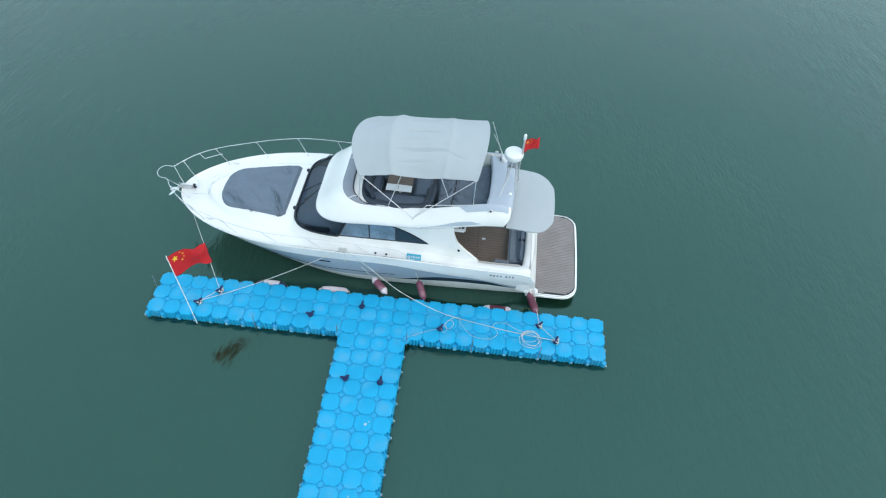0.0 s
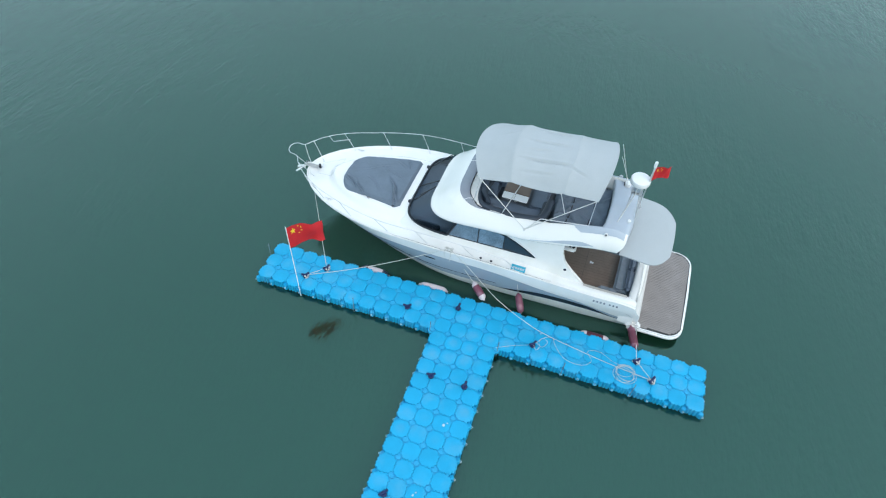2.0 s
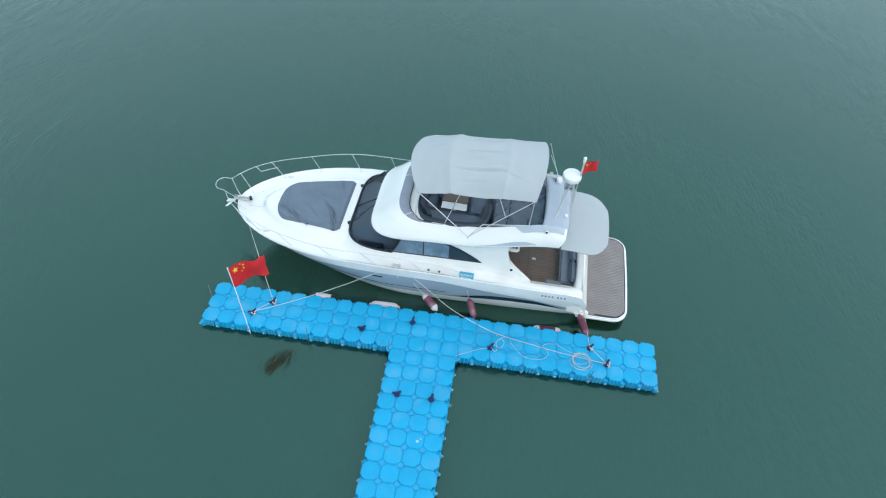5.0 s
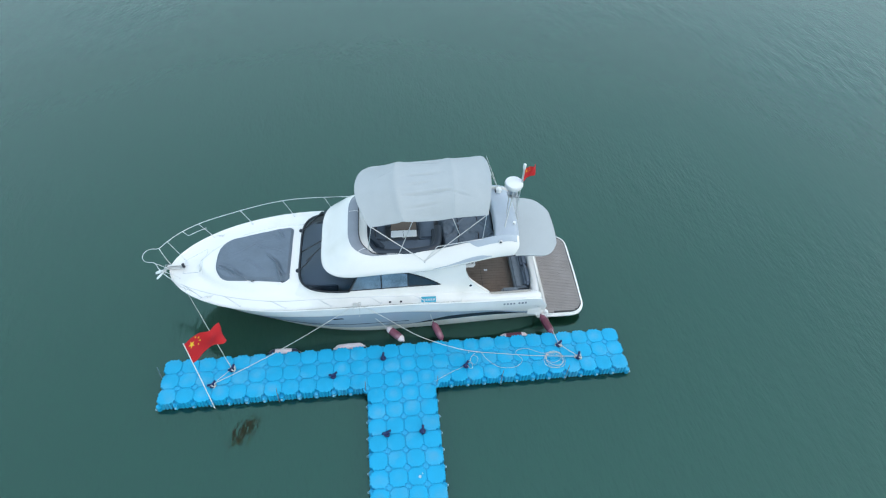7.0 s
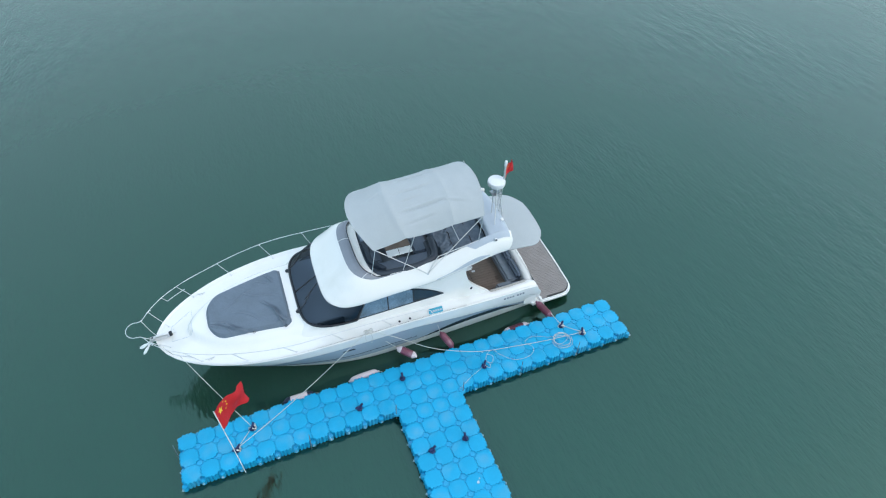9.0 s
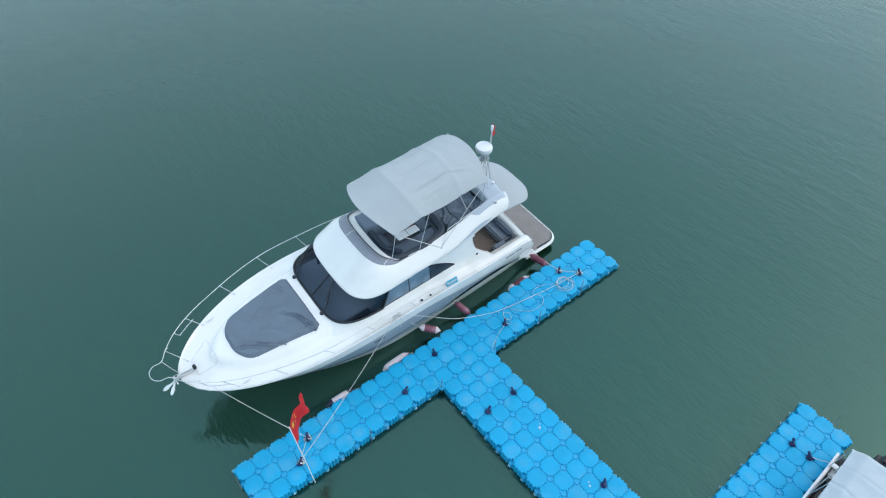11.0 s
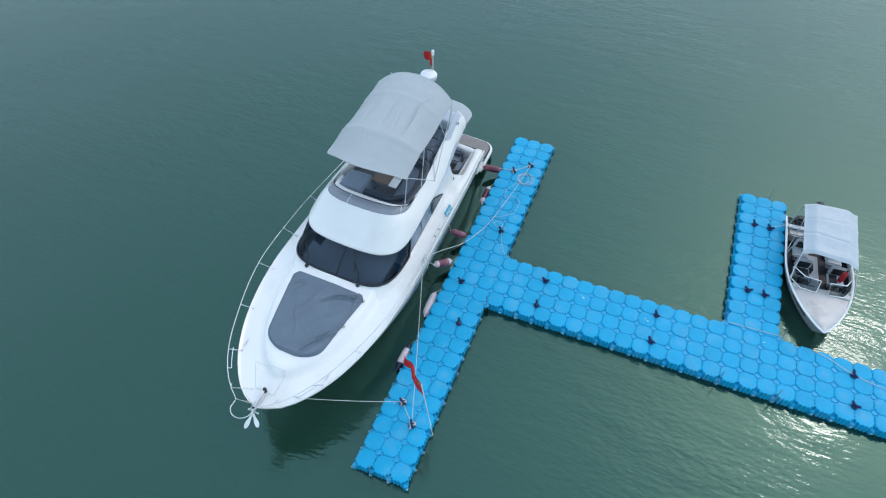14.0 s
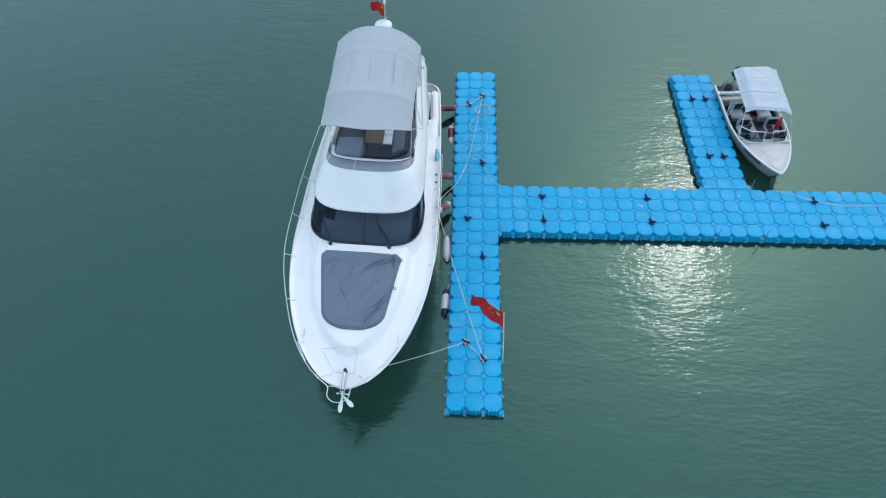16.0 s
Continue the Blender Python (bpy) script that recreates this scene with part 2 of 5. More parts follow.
def part(name, bm, mat, parent=None, label="", smooth=True, angle=40):
    me = bpy.data.meshes.new(name)
    for f in bm.faces:
        f.smooth = smooth
    bm.normal_update()
    for e in bm.edges:
        if len(e.link_faces) == 2 and e.calc_face_angle(0) > radians(angle):
            e.smooth = False
    bm.to_mesh(me)
    bm.free()
    me.materials.append(mat)
    ob = new(name, me)
    if parent:
        ob.parent = parent
    if label:
        ob["label"] = label
    return ob


def grid(f, nu, nv, wrap_u=False, wrap_v=False):
    """Vertices and faces of a sheet f(u, v), u and v from 0 to 1."""
    verts = [Vector(f(i / (nu if wrap_u else nu - 1), j / (nv if wrap_v else nv - 1))) for i in range(nu) for j in range(nv)]
    faces = []
    for i in range(nu if wrap_u else nu - 1):
        for j in range(nv if wrap_v else nv - 1):
            a, b = i * nv, ((i + 1) % nu) * nv
            faces.append((a + j, b + j, b + (j + 1) % nv, a + (j + 1) % nv))
    return verts, faces


def slab(f, nu, nv, thick):
    """A sheet f(u, v) with a thickness below it (a length down, or an offset vector)."""
    drop = Vector((0, 0, -thick)) if isinstance(thick, (int, float)) else Vector(thick)
    verts, faces = grid(f, nu, nv)
    n = len(verts)
    verts = verts + [v + drop for v in verts]
    faces = faces + [tuple(reversed([k + n for k in q])) for q in faces]
    rim = [i * nv for i in range(nu)] + [(nu - 1) * nv + j for j in range(1, nv)] + [i * nv + nv - 1 for i in range(nu - 2, -1, -1)] + [j for j in range(nv - 2, 0, -1)]
    for a, b in zip(rim, rim[1:] + rim[:1]):
        faces.append((a, b, b + n, a + n))
    return verts, faces


def tube(points, r, sides=8, closed=False):
    """Vertices and faces of a round bar along points."""
    pts = [Vector(p) for p in points]
    n = len(pts)
    verts, faces, side = [], [], None
    for i, p in enumerate(pts):
        a = pts[i - 1] if (i or closed) else p
        b = pts[(i + 1) % n] if (i < n - 1 or closed) else p
        way = (b - a).normalized()
        if side is None:
            side = way.orthogonal().normalized()
        side = (side - way * side.dot(way)).normalized()
        up = way.cross(side)
        for k in range(sides):
            t = 2 * math.pi * k / sides
            verts.append(p + r * (math.cos(t) * side + math.sin(t) * up))
    for i in range(n if closed else n - 1):
        a, b = i * sides, ((i + 1) % n) * sides
        for k in range(sides):
            faces.append((a + k, b + k, b + (k + 1) % sides, a + (k + 1) % sides))
    if not closed:
        faces.append(tuple(reversed(range(sides))))
        faces.append(tuple(range((n - 1) * sides, n * sides)))
    return verts, faces


def bezier(points, steps=8, closed=False):
    """A smooth curve through points."""
    pts = [Vector(p) for p in points]
    n, out = len(pts), []
    for i in range(n if closed else n - 1):
        p0 = pts[i - 1] if (i or closed) else pts[0]
        p1, p2 = pts[i], pts[(i + 1) % n]
        p3 = pts[(i + 2) % n] if (i + 2 < n or closed) else p2
        for k in range(steps):
            t = k / steps
            out.append(0.5 * (2 * p1 + (p2 - p0) * t + (2 * p0 - 5 * p1 + 4 * p2 - p3) * t * t + (3 * p1 - p0 - 3 * p2 + p3) * t ** 3))
    if not closed:
        out.append(pts[-1])
    return out


def rope_points(a, b, sag, n=14):
    a, b = Vector(a), Vector(b)
    return [a.lerp(b, i / n) - Vector((0, 0, sag * 4 * (i / n) * (1 - i / n))) for i in range(n + 1)]


def lathe(profile, centre=(0, 0, 0), sides=20, way=(0, 0, 1)):
    """A turned body: profile of (radius, height) along way."""
    q = Vector((0, 0, 1)).rotation_difference(Vector(way))
    verts, faces = [], []
    for r, h in profile:
        for k in range(sides):
            t = 2 * math.pi * k / sides
            verts.append(Vector(centre) + q @ Vector((r * math.cos(t), r * math.sin(t), h)))
    for i in range(len(profile) - 1):
        for k in range(sides):
            a, b = i * sides, (i + 1) * sides
            faces.append((a + k, a + (k + 1) % sides, b + (k + 1) % sides, b + k))
    faces.append(tuple(reversed(range(sides))))
    faces.append(tuple(range((len(profile) - 1) * sides, len(profile) * sides)))
    return verts, faces


def block(x0, x1, y0, y1, z0, z1, bevel=0.02, segments=2):
    bm = bmesh.new()
    bmesh.ops.create_cube(bm, size=1, matrix=Matrix.Translation(((x0 + x1) / 2, (y0 + y1) / 2, (z0 + z1) / 2)) @ Matrix.Diagonal((x1 - x0, y1 - y0, z1 - z0, 1)))
    if bevel:
        bmesh.ops.bevel(bm, geom=bm.edges[:], offset=bevel, segments=segments, affect="EDGES")
    return bm


def prism(outline, low, high, bevel=0.0):
    """A flat shape with thickness: outline of (x, y), from z = low to high."""
    bm = bmesh.new()
    f = bm.faces.new([bm.verts.new((x, y, low)) for x, y in outline])
    top = bmesh.ops.extrude_face_region(bm, geom=[f])
    bmesh.ops.translate(bm, verts=[v for v in top["geom"] if isinstance(v, bmesh.types.BMVert)], vec=(0, 0, high - low))
    bmesh.ops.recalc_face_normals(bm, faces=bm.faces[:])
    if bevel:
        edges = [e for e in bm.edges if abs(e.verts[0].co.z - e.verts[1].co.z) < 1e-6]
        bmesh.ops.bevel(bm, geom=edges, offset=bevel, segments=2, affect="EDGES")
    return bm


def thing(name, at, label, category, group="", turn=0):
    """An empty at a thing's base, that carries its parts."""
    ob = new(name)
    ob.matrix_world = pose(*at, 0, 0, turn)
    return tagged(ob, label, category, group)


def smooth(a, b, x):
    t = min(1.0, max(0.0, (x - a) / (b - a)))
    return t * t * (3 - 2 * t)


def crumple(x, y, scale=2.0, amount=0.02):
    return amount * (noise.noise(Vector((x * scale, y * scale, 3.1))) + 0.5 * noise.noise(Vector((x * scale * 2.7, y * scale * 2.7, 7.7))))


# ---- water ----
def water_sheet():
    v, f = grid(lambda u, w: (-1500 + 3000 * u, -1500 + 3000 * w, 0), 3, 3)
    tagged(solid("water", v, f, WATER), "calm murky green harbour water with faint ripples", "water", kind="structure")


water_sheet()

# ---- motor yacht ----
YACHT_Y = 4.004
yacht = thing("motor_yacht", (0, YACHT_Y, 0), "white flybridge motor yacht with grey canvas top, moored beside a dock", "yacht")
yacht.matrix_world = pose(0, YACHT_Y, 0, 2.8, 0, -1.15)  # she heels a little towards the dock


def aboard(x, y, z):
    """A place on the yacht, in the world."""
    return yacht.matrix_world @ Vector((x, y, z))


def taper(x):
    """How far the hull draws in towards the stern."""
    return 0.26 * max(0.0, (x + 1.5) / 6.0) ** 1.6


def slim(x, z):
    """How far the upper works draw in with height and towards the stern."""
    return max(-0.03, 0.0323 * x + 0.0488 * z - 0.054)


def lift(y):
    return 0.049 * abs(y)


def sheer_half(x):
    d = min(1.0, max(0.0, (x + 7.02) / 4.65))
    return 2.03 * (1 - (1 - d) ** 2.2) ** 0.575 - taper(x)


def sheer_z(x):
    return 1.84 - 0.31 * smooth(-0.5, 4.6, x) - 0.25 * max(0.0, (-2.5 - x) / 4.5) ** 1.3


# hull levels: share of the height, height as a share, bow x, half breadth, fullness
def hull_point(s, k):
    """s from bow to stern, k from keel (0) to sheer (1)."""
    bow = -5.15 - 1.87 * k ** 0.85
    x = bow + (4.85 - 0.24 * smooth(0.72, 1.0, k) - bow) * s
    z = -0.4 + (sheer_z(x) + 0.4) * k - 0.10 * k * smooth(0.965, 1.0, s)
    reach = 4.7 + 0.6 * (1 - k)
    d = min(1.0, (x - bow) / reach)
    full = (1 - (1 - d) ** (2.0 + 0.2 * k)) ** (1.05 - 0.475 * k)
    wide = 1.48 + 0.55 * min(1.0, k / 0.8) ** 0.6
    return x, (wide * full - taper(x)), z


def hull_side(side, s0, s1, k0, k1, ns, nk, out=0.0):
    def f(u, w):
        s = s0 + (s1 - s0) * u
        a, b = (k0(s), k1(s)) if callable(k0) else (k0, k1)
        x, y, z = hull_point(s, a + (b - a) * w)
        return x - out * (1 - s) * 0.3, side * (y + out), z
    return grid(f, ns, nk)


def build_hull():
    verts, faces = [], []
    for side in (-1, 1):
        v, f = hull_side(side, 0.0, 1.0, 0.0, 1.0, 60, 14)
        n = len(verts)
        verts += v
        faces += [tuple(k + n for k in q) for q in f]
    # transom
    n, m = len(verts), 60 * 14
    faces += [(59 * 14 + j, 59 * 14 + j + 1, m + 59 * 14 + j + 1, m + 59 * 14 + j) for j in range(13)]
    hull = solid("hull", verts, faces, GELCOAT, yacht, "white gelcoat hull", angle=50)
    for side in (-1, 1):
        # the long grey band, wide amidships and pointed at both ends
        top = lambda s: 0.73 + 0.10 * smooth(0.12, 0.34, s) - 0.10 * smooth(0.58, 0.80, s) - 0.22 * smooth(0.80, 1.0, s)
        low = lambda s: 0.72 - 0.33 * smooth(0.10, 0.42, s) + 0.14 * smooth(0.56, 0.82, s) - 0.10 * smooth(0.85, 1.0, s)
        v, f = hull_side(side, 0.115, 0.985, low, top, 60, 7, 0.006)
        solid("side_stripe", v, f, GREY_HULL, hull, "blue-grey painted band")
        top2 = lambda s: low(s) + 0.002 + 0.125 * smooth(0.58, 0.74, s) * (1 - smooth(0.84, 0.955, s))
        v, f = hull_side(side, 0.58, 0.955, low, top2, 30, 3, 0.010)
        solid("hull_window", v, f, NAVY_HULL, hull, "long dark hull window")
        # chine line and a small vent in the band
        v, f = tube([(p[0], side * (p[1] + 0.008), p[2]) for p in (hull_point(q, low(q) + 0.30 * (top(q) - low(q))) for q in np.linspace(0.20, 0.60, 40))], 0.010, 5)
        solid("chine_line", v, f, NAVY_HULL, hull)
        v, f = hull_side(side, 0.405, 0.437, 0.72, 0.752, 8, 4, 0.011)
        solid("hull_vent", v, f, NAVY_HULL, hull, "small dark hull vent")
        # rubbing strake
        pts = [Vector(hull_point(s, 0.985)) for s in np.linspace(0.0, 1.0, 50)]
        v, f = tube([(p.x, side * (p.y + 0.005), p.z) for p in pts], 0.03, 6)
        solid("rubbing_strake", v, f, GELCOAT, hull)
    return hull


hull = build_hull()


def deck_z(x, y):
    """The foredeck: a cap at the edge, a sunken walkway and the raised trunk."""
    b = max(0.02, sheer_half(x))
    z = sheer_z(x) + 0.02 - 0.05 * smooth(0.0, 0.10, b - abs(y))
    wide = 1.42 * (1 - (1 - min(1.0, max(0.0, (x + 6.1) / 3.0))) ** 2.2) ** 0.6
    inside = wide - abs(y) if x > -6.1 else -1
    rise = 0.18 + 0.08 * smooth(-6.0, -3.6, x)
    return z + rise * smooth(-0.04, 0.20, inside) + 0.05 * (1 - (y / 1.5) ** 2) * smooth(0, 0.5, inside)


def build_deck():
    def f(u, w):
        x = -7.01 + 9.06 * u ** 1.15
        y = (2 * w - 1) * sheer_half(x)
        return x, y, deck_z(x, y)
    v, fa = grid(f, 90, 61)
    solid("deck", v, fa, GELCOAT, yacht, "white moulded foredeck and side decks", angle=60)


build_deck()


# folds of the cover: place, direction, half length, height
PAD_FOLDS = [(-3.60, -0.58, -1.09, 0.56, 0.034), (-3.46, -0.70, -0.95, 0.34, 0.026), (-5.14, -0.55, -0.75, 0.34, 0.020), (-4.65, -0.76, -0.75, 0.46, 0.018), (-4.85, -0.62, -0.5, 0.34, 0.016), (-5.2, -0.36, -0.55, 0.26, 0.014), (-4.3, -0.45, -0.65, 0.5, 0.010), (-3.55, 0.72, -0.85, 0.18, 0.020), (-3.75, 0.62, -0.7, 0.22, 0.014), (-3.38, -0.92, 0.25, 0.26, 0.022), (-4.5, 0.30, 0.35, 0.5, 0.008), (-3.9, 0.2, -0.5, 0.5, 0.009)]


def pad_cover():
    """The grey cloth cover over the foredeck sun pad."""
    def f(u, w):
        x = -5.50 + 2.34 * u
        e = min(1.0, max(0.0, (x + 5.52) / 0.55))
        half = (0.78 + 0.36 * (x + 5.5) / 2.3) * (1 - (1 - e) ** 2.4) ** 0.5 - 0.13 * smooth(-3.38, -3.15, x) ** 2
        y = (2 * w - 1) * half
        edge = min(half - abs(y), 1.2 * (x + 5.50), (-3.16 - x) * 1.2)
        fold = 0.0
        for fx, fy, a, long, high in PAD_FOLDS:
            du, dv = (x - fx) * math.cos(a) + (y - fy) * math.sin(a), -(x - fx) * math.sin(a) + (y - fy) * math.cos(a)
            dv += 0.05 * math.sin(du * 5 + fx * 9)
            fold += 1.6 * high * (1.5 * math.exp(-(dv / 0.024) ** 2) - 0.8 * math.exp(-((dv - 0.055) / 0.035) ** 2)) * math.exp(-(du / long) ** 4)
        return x, y, deck_z(x, y) + 0.012 + 0.085 * smooth(0, 0.10, edge) + crumple(x, y, 3.2, 0.014) + fold
    v, fa = slab(f, 190, 170, 0.02)
    cover = solid("sun_pad_cover", v, fa, COVER, yacht, "slate grey fitted cloth cover", angle=70)
    for x, y in ((-3.35, -1.14), (-4.25, -1.02)):
        v, fa = tube([(x + 0.04 * math.cos(a), y + 0.03 * math.sin(a), deck_z(x, y) + 0.06) for a in np.linspace(0, 5.6, 9)], 0.010, 6)
        solid("tie_loop", v, fa, RUBBER, cover)


pad_cover()


# ---- cabin ----
def cabin_ring(t, z):
    """Plan of the cabin at height z; t from -1 (one aft corner) over 0 (front) to 1."""
    k = (z - 2.1) / 0.7
    front, half = -2.86 + 0.95 * k, 1.59 - 0.05 * k
    aft, knee = 2.02, -0.5
    side, a = (1 if t >= 0 else -1), abs(t)
    if a > 0.5:
        x, y = knee + (aft - knee) * (a - 0.5) / 0.5, half
    else:
        th = a / 0.5 * math.pi / 2
        x, y = knee - (knee - front) * abs(math.cos(th)) ** 0.4, half * abs(math.sin(th)) ** 0.4
    y *= 1 - slim(x, z) / half
    return x, side * y, z + lift(y)


def build_cabin():
    def low(x):
        return 2.09 - 0.09 * smooth(-2.6, -1.2, x)

    def high(x):
        k = min(1.0, max(0.0, (x + 0.15) / 1.60))
        return 2.80 - 0.09 * smooth(-2.2, -0.9, x) - 0.71 * k ** 1.8

    def wall(top):
        def g(u, w):
            t = 2 * u - 1
            x = cabin_ring(t, 2.3)[0]
            a, b = (min(max(high(x), low(x)), 2.79), 2.80) if top else (1.55, low(x))
            return cabin_ring(t, a + (b - a) * w)
        return grid(g, 161, 6)
    cabin = solid("cabin", *wall(False), GELCOAT, yacht, "white moulded cabin sides", angle=60)
    solid("cabin_top_side", *wall(True), GELCOAT, cabin)
    # what shows through the windscreen
    inside = [cabin_ring(k / 30 - 1, 2.1)[:2] for k in range(61)]
    inside = [(x * 0.96, y * 0.95) for x, y in inside]
    part("saloon_floor", prism(inside, 1.50, 1.54), VINYL, cabin)
    dash = [(x, y) for x, y in inside if x < -1.55]
    part("dashboard", prism(dash, 1.92, 2.02, 0.02), material("grey_dash", (0.14, 0.155, 0.175), 0.6, vary=0.4, scale=2), cabin, "dark grey dashboard behind the windscreen")
    part("dash_mat", block(-2.45, -1.75, -1.32, -0.72, 2.02, 2.035, 0.005), VINYL_PALE, cabin, "pale mat on the dashboard")
    part("dash_tray", block(-2.56, -2.16, -0.35, 0.5, 2.02, 2.05, 0.01), RUBBER, cabin, "black tray on the dashboard")
    part("dash_hump", prism([(-2.10, -0.62), (-1.58, -0.70), (-1.58, 1.30), (-2.02, 1.24), (-2.30, 0.60), (-2.22, -0.10)], 2.0, 2.10, 0.03), VINYL, cabin, "dark moulded instrument hump")
    part("chart_case", block(-2.50, -2.24, 0.72, 1.12, 2.02, 2.06, 0.01), VINYL_MID, cabin)
    part("helm_pod", block(-1.75, -1.45, 0.35, 1.15, 1.9, 2.2, 0.05), VINYL, cabin)
    for y in (0.45, 1.05):
        seat = part("helm_seat", block(-0.95, -0.45, y - 0.24, y + 0.24, 1.75, 1.92, 0.05), VINYL, cabin, "dark helm seat")
        part("seat_back", block(-0.52, -0.40, y - 0.24, y + 0.24, 1.85, 2.45, 0.05), VINYL, seat)
        part("pedestal", block(-0.8, -0.6, y - 0.1, y + 0.1, 1.53, 1.78, 0.02), STEEL, seat)
    sofa = part("saloon_sofa", block(-1.3, 1.4, -1.45, -0.9, 1.53, 1.85, 0.06), VINYL_PALE, cabin, "pale saloon sofa")
    part("sofa_back", block(-1.3, 1.4, -1.5, -1.38, 1.8, 2.0, 0.04), VINYL_PALE, sofa)
    part("galley_counter", block(0.2, 2.0, 0.9, 1.48, 1.53, 1.98, 0.03), WHITE, cabin)

    def glass(name, t0, t1, mat, label, out=0.012, n=40, rim=0.0):
        def g(u, w):
            t = t0 + (t1 - t0) * u
            x, y, z = cabin_ring(t, 2.3)
            zz = low(x) + rim + (max(high(x) - rim, low(x) + rim + 0.005) - low(x) - rim) * w
            x, y, z = cabin_ring(t, zz)
            return x - out * (1 if abs(t) < 0.42 else 0), y + out * (1 if y > 0 else -1), z
        v, f = grid(g, n, 6)
        return solid(name, v, f, mat, cabin, label)

    at = lambda x: 0.5 + 0.5 * (x + 0.5) / 2.52 if x > -0.5 else math.acos(((-0.5 - x) / 2.09) ** 2.5) / math.pi
    glass("windscreen", -at(-1.22), at(-1.22), SCREEN, "wraparound dark tinted windscreen", n=100)
    glass("window_surround", -at(1.4), -at(-1.22), RUBBER, "black window surround", 0.010, 30)
    glass("window_surround", at(-1.22), at(1.4), RUBBER, "black window surround", 0.010, 30)
    for s in (-1, 1):
        for x0, x1 in ((-1.18, -0.40), (-0.36, 0.40), (0.44, 1.30)):
            a, b = sorted((s * at(x0), s * at(x1)))
            glass("side_window", a, b, GLASS_SIDE if x0 < 0.4 else GLASS_DARK, "curtained side window" if x0 < 0.4 else "dark side window", 0.018, 20, 0.05)
    # black frame round the windscreen, and its middle bar
    def rim(frac):
        pts = []
        for t in np.linspace(-at(-1.22), at(-1.22), 80):
            x = cabin_ring(t, 2.3)[0]
            z = low(x) + 0.005 if frac == 0 else high(x) - 0.01
            px, py, pz = cabin_ring(t, z)
            pts.append((px - 0.016 * (1 if abs(t) < 0.42 else 0), py + 0.016 * (1 if py > 0 else -1), pz))
        return pts
    v, f = tube(rim(0), 0.036, 8)
    solid("screen_frame", v, f, RUBBER, cabin, "black windscreen frame")
    for k in (0, -1):
        v, f = tube([rim(0)[k], rim(1)[k]], 0.034, 8)
        solid("screen_post", v, f, RUBBER, cabin)
    mid0, mid1 = cabin_ring(0, low(-2.8)), cabin_ring(0, 2.75)
    v, f = tube([(mid0[0] - 0.012, 0, mid0[2]), (mid1[0] - 0.012, 0, mid1[2])], 0.022, 6)
    solid("screen_bar", v, f, RUBBER, cabin)
    # wipers
    for y0, lean in ((-0.74, 0.35), (0.92, 0.25)):
        t = 0.08 if y0 > 0 else -0.08
        x = -2.86
        v, f = tube([(x - 0.04, y0, 2.13), (x + 0.19, y0 + lean * 0.3, 2.26), (x + 0.44, y0 + lean, 2.44)], 0.019, 6)
        wiper = solid("wiper", v, f, RUBBER, cabin, "black wiper arm")
        v, f = tube([(x + 0.20, y0 + lean - 0.12, 2.27), (x + 0.66, y0 + lean + 0.10, 2.61)], 0.016, 6)
        solid("wiper_blade", v, f, RUBBER, wiper)
        v, f = lathe([(0.055, -0.06), (0.06, 0.03), (0.05, 0.06), (0.02, 0.07)], (x - 0.07, y0, 2.09), 12)
        solid("wiper_motor", v, f, RUBBER, wiper)
    # the swept wings that carry the flybridge down to the gunwale
    for s in (-1, 1):
        def wing(u, w):
            z = 1.28 + 1.52 * w
            aft = np.interp(z, (1.28, 1.42, 1.57, 1.70, 1.83, 2.00, 2.16, 2.40, 2.54, 2.80), (3.05, 3.01, 2.88, 2.72, 2.56, 2.39, 2.27, 2.19, 2.16, 2.15))
            x = 2.02 + (aft - 2.02) * u
            half = 1.59 - 0.05 * (z - 2.1) / 0.7 + 0.06 * u * smooth(2.0, 1.45, z) - slim(x, z)
            return x, s * half, z + lift(half)
        v, f = slab(wing, 14, 40, (0, -s * 0.10, 0))
        solid("side_wing", v, f, GELCOAT, cabin, "white swept side moulding")
        v, f = lathe([(0.05, 0), (0.045, 0.02), (0.02, 0.026)], (2.34, s * 1.485, 1.93), 12, (0, s, 0.15))
        solid("side_light", v, f, NAVY_HULL, cabin, "small dark oval side light")
    # aft bulkhead with dark glass door
    part("bulkhead", block(2.00, 2.08, -1.4, 1.4, 0.85, 2.75, 0.02), GELCOAT, cabin)
    part("saloon_door", block(2.075, 2.11, -0.7, 0.9, 0.95, 2.4, 0.01), GLASS_DARK, cabin, "dark glass saloon door")


build_cabin()


# ---- flybridge moulding ----
def fly_ring(t, front, half, aft, knee=-0.2, power=0.5):
    side, a = (1 if t >= 0 else -1), abs(t)
    if a > 0.5:
        return knee + (aft - knee) * (a - 0.5) / 0.5, side * half
    th = a / 0.5 * math.pi / 2
    return knee - (knee - front) * abs(math.cos(th)) ** power, side * half * abs(math.sin(th)) ** power


def fly_lift(x):
    """How far the flybridge sides rise towards the stern."""
    return 0.42 * smooth(0.7, 3.4, x)


FLY_LEVELS = ((-2.0, 1.54, 2.66), (-2.12, 1.61, 2.68), (-2.17, 1.64, 2.73), (-2.13, 1.63, 2.8), (-1.95, 1.59, 2.9), (-1.7, 1.52, 3.02), (-1.46, 1.43, 3.13), (-1.32, 1.36, 3.2), (-1.27, 1.33, 3.22), (-1.21, 1.3, 3.2), (-1.1, 1.27, 3.02), (-1.05, 1.26, 2.82))


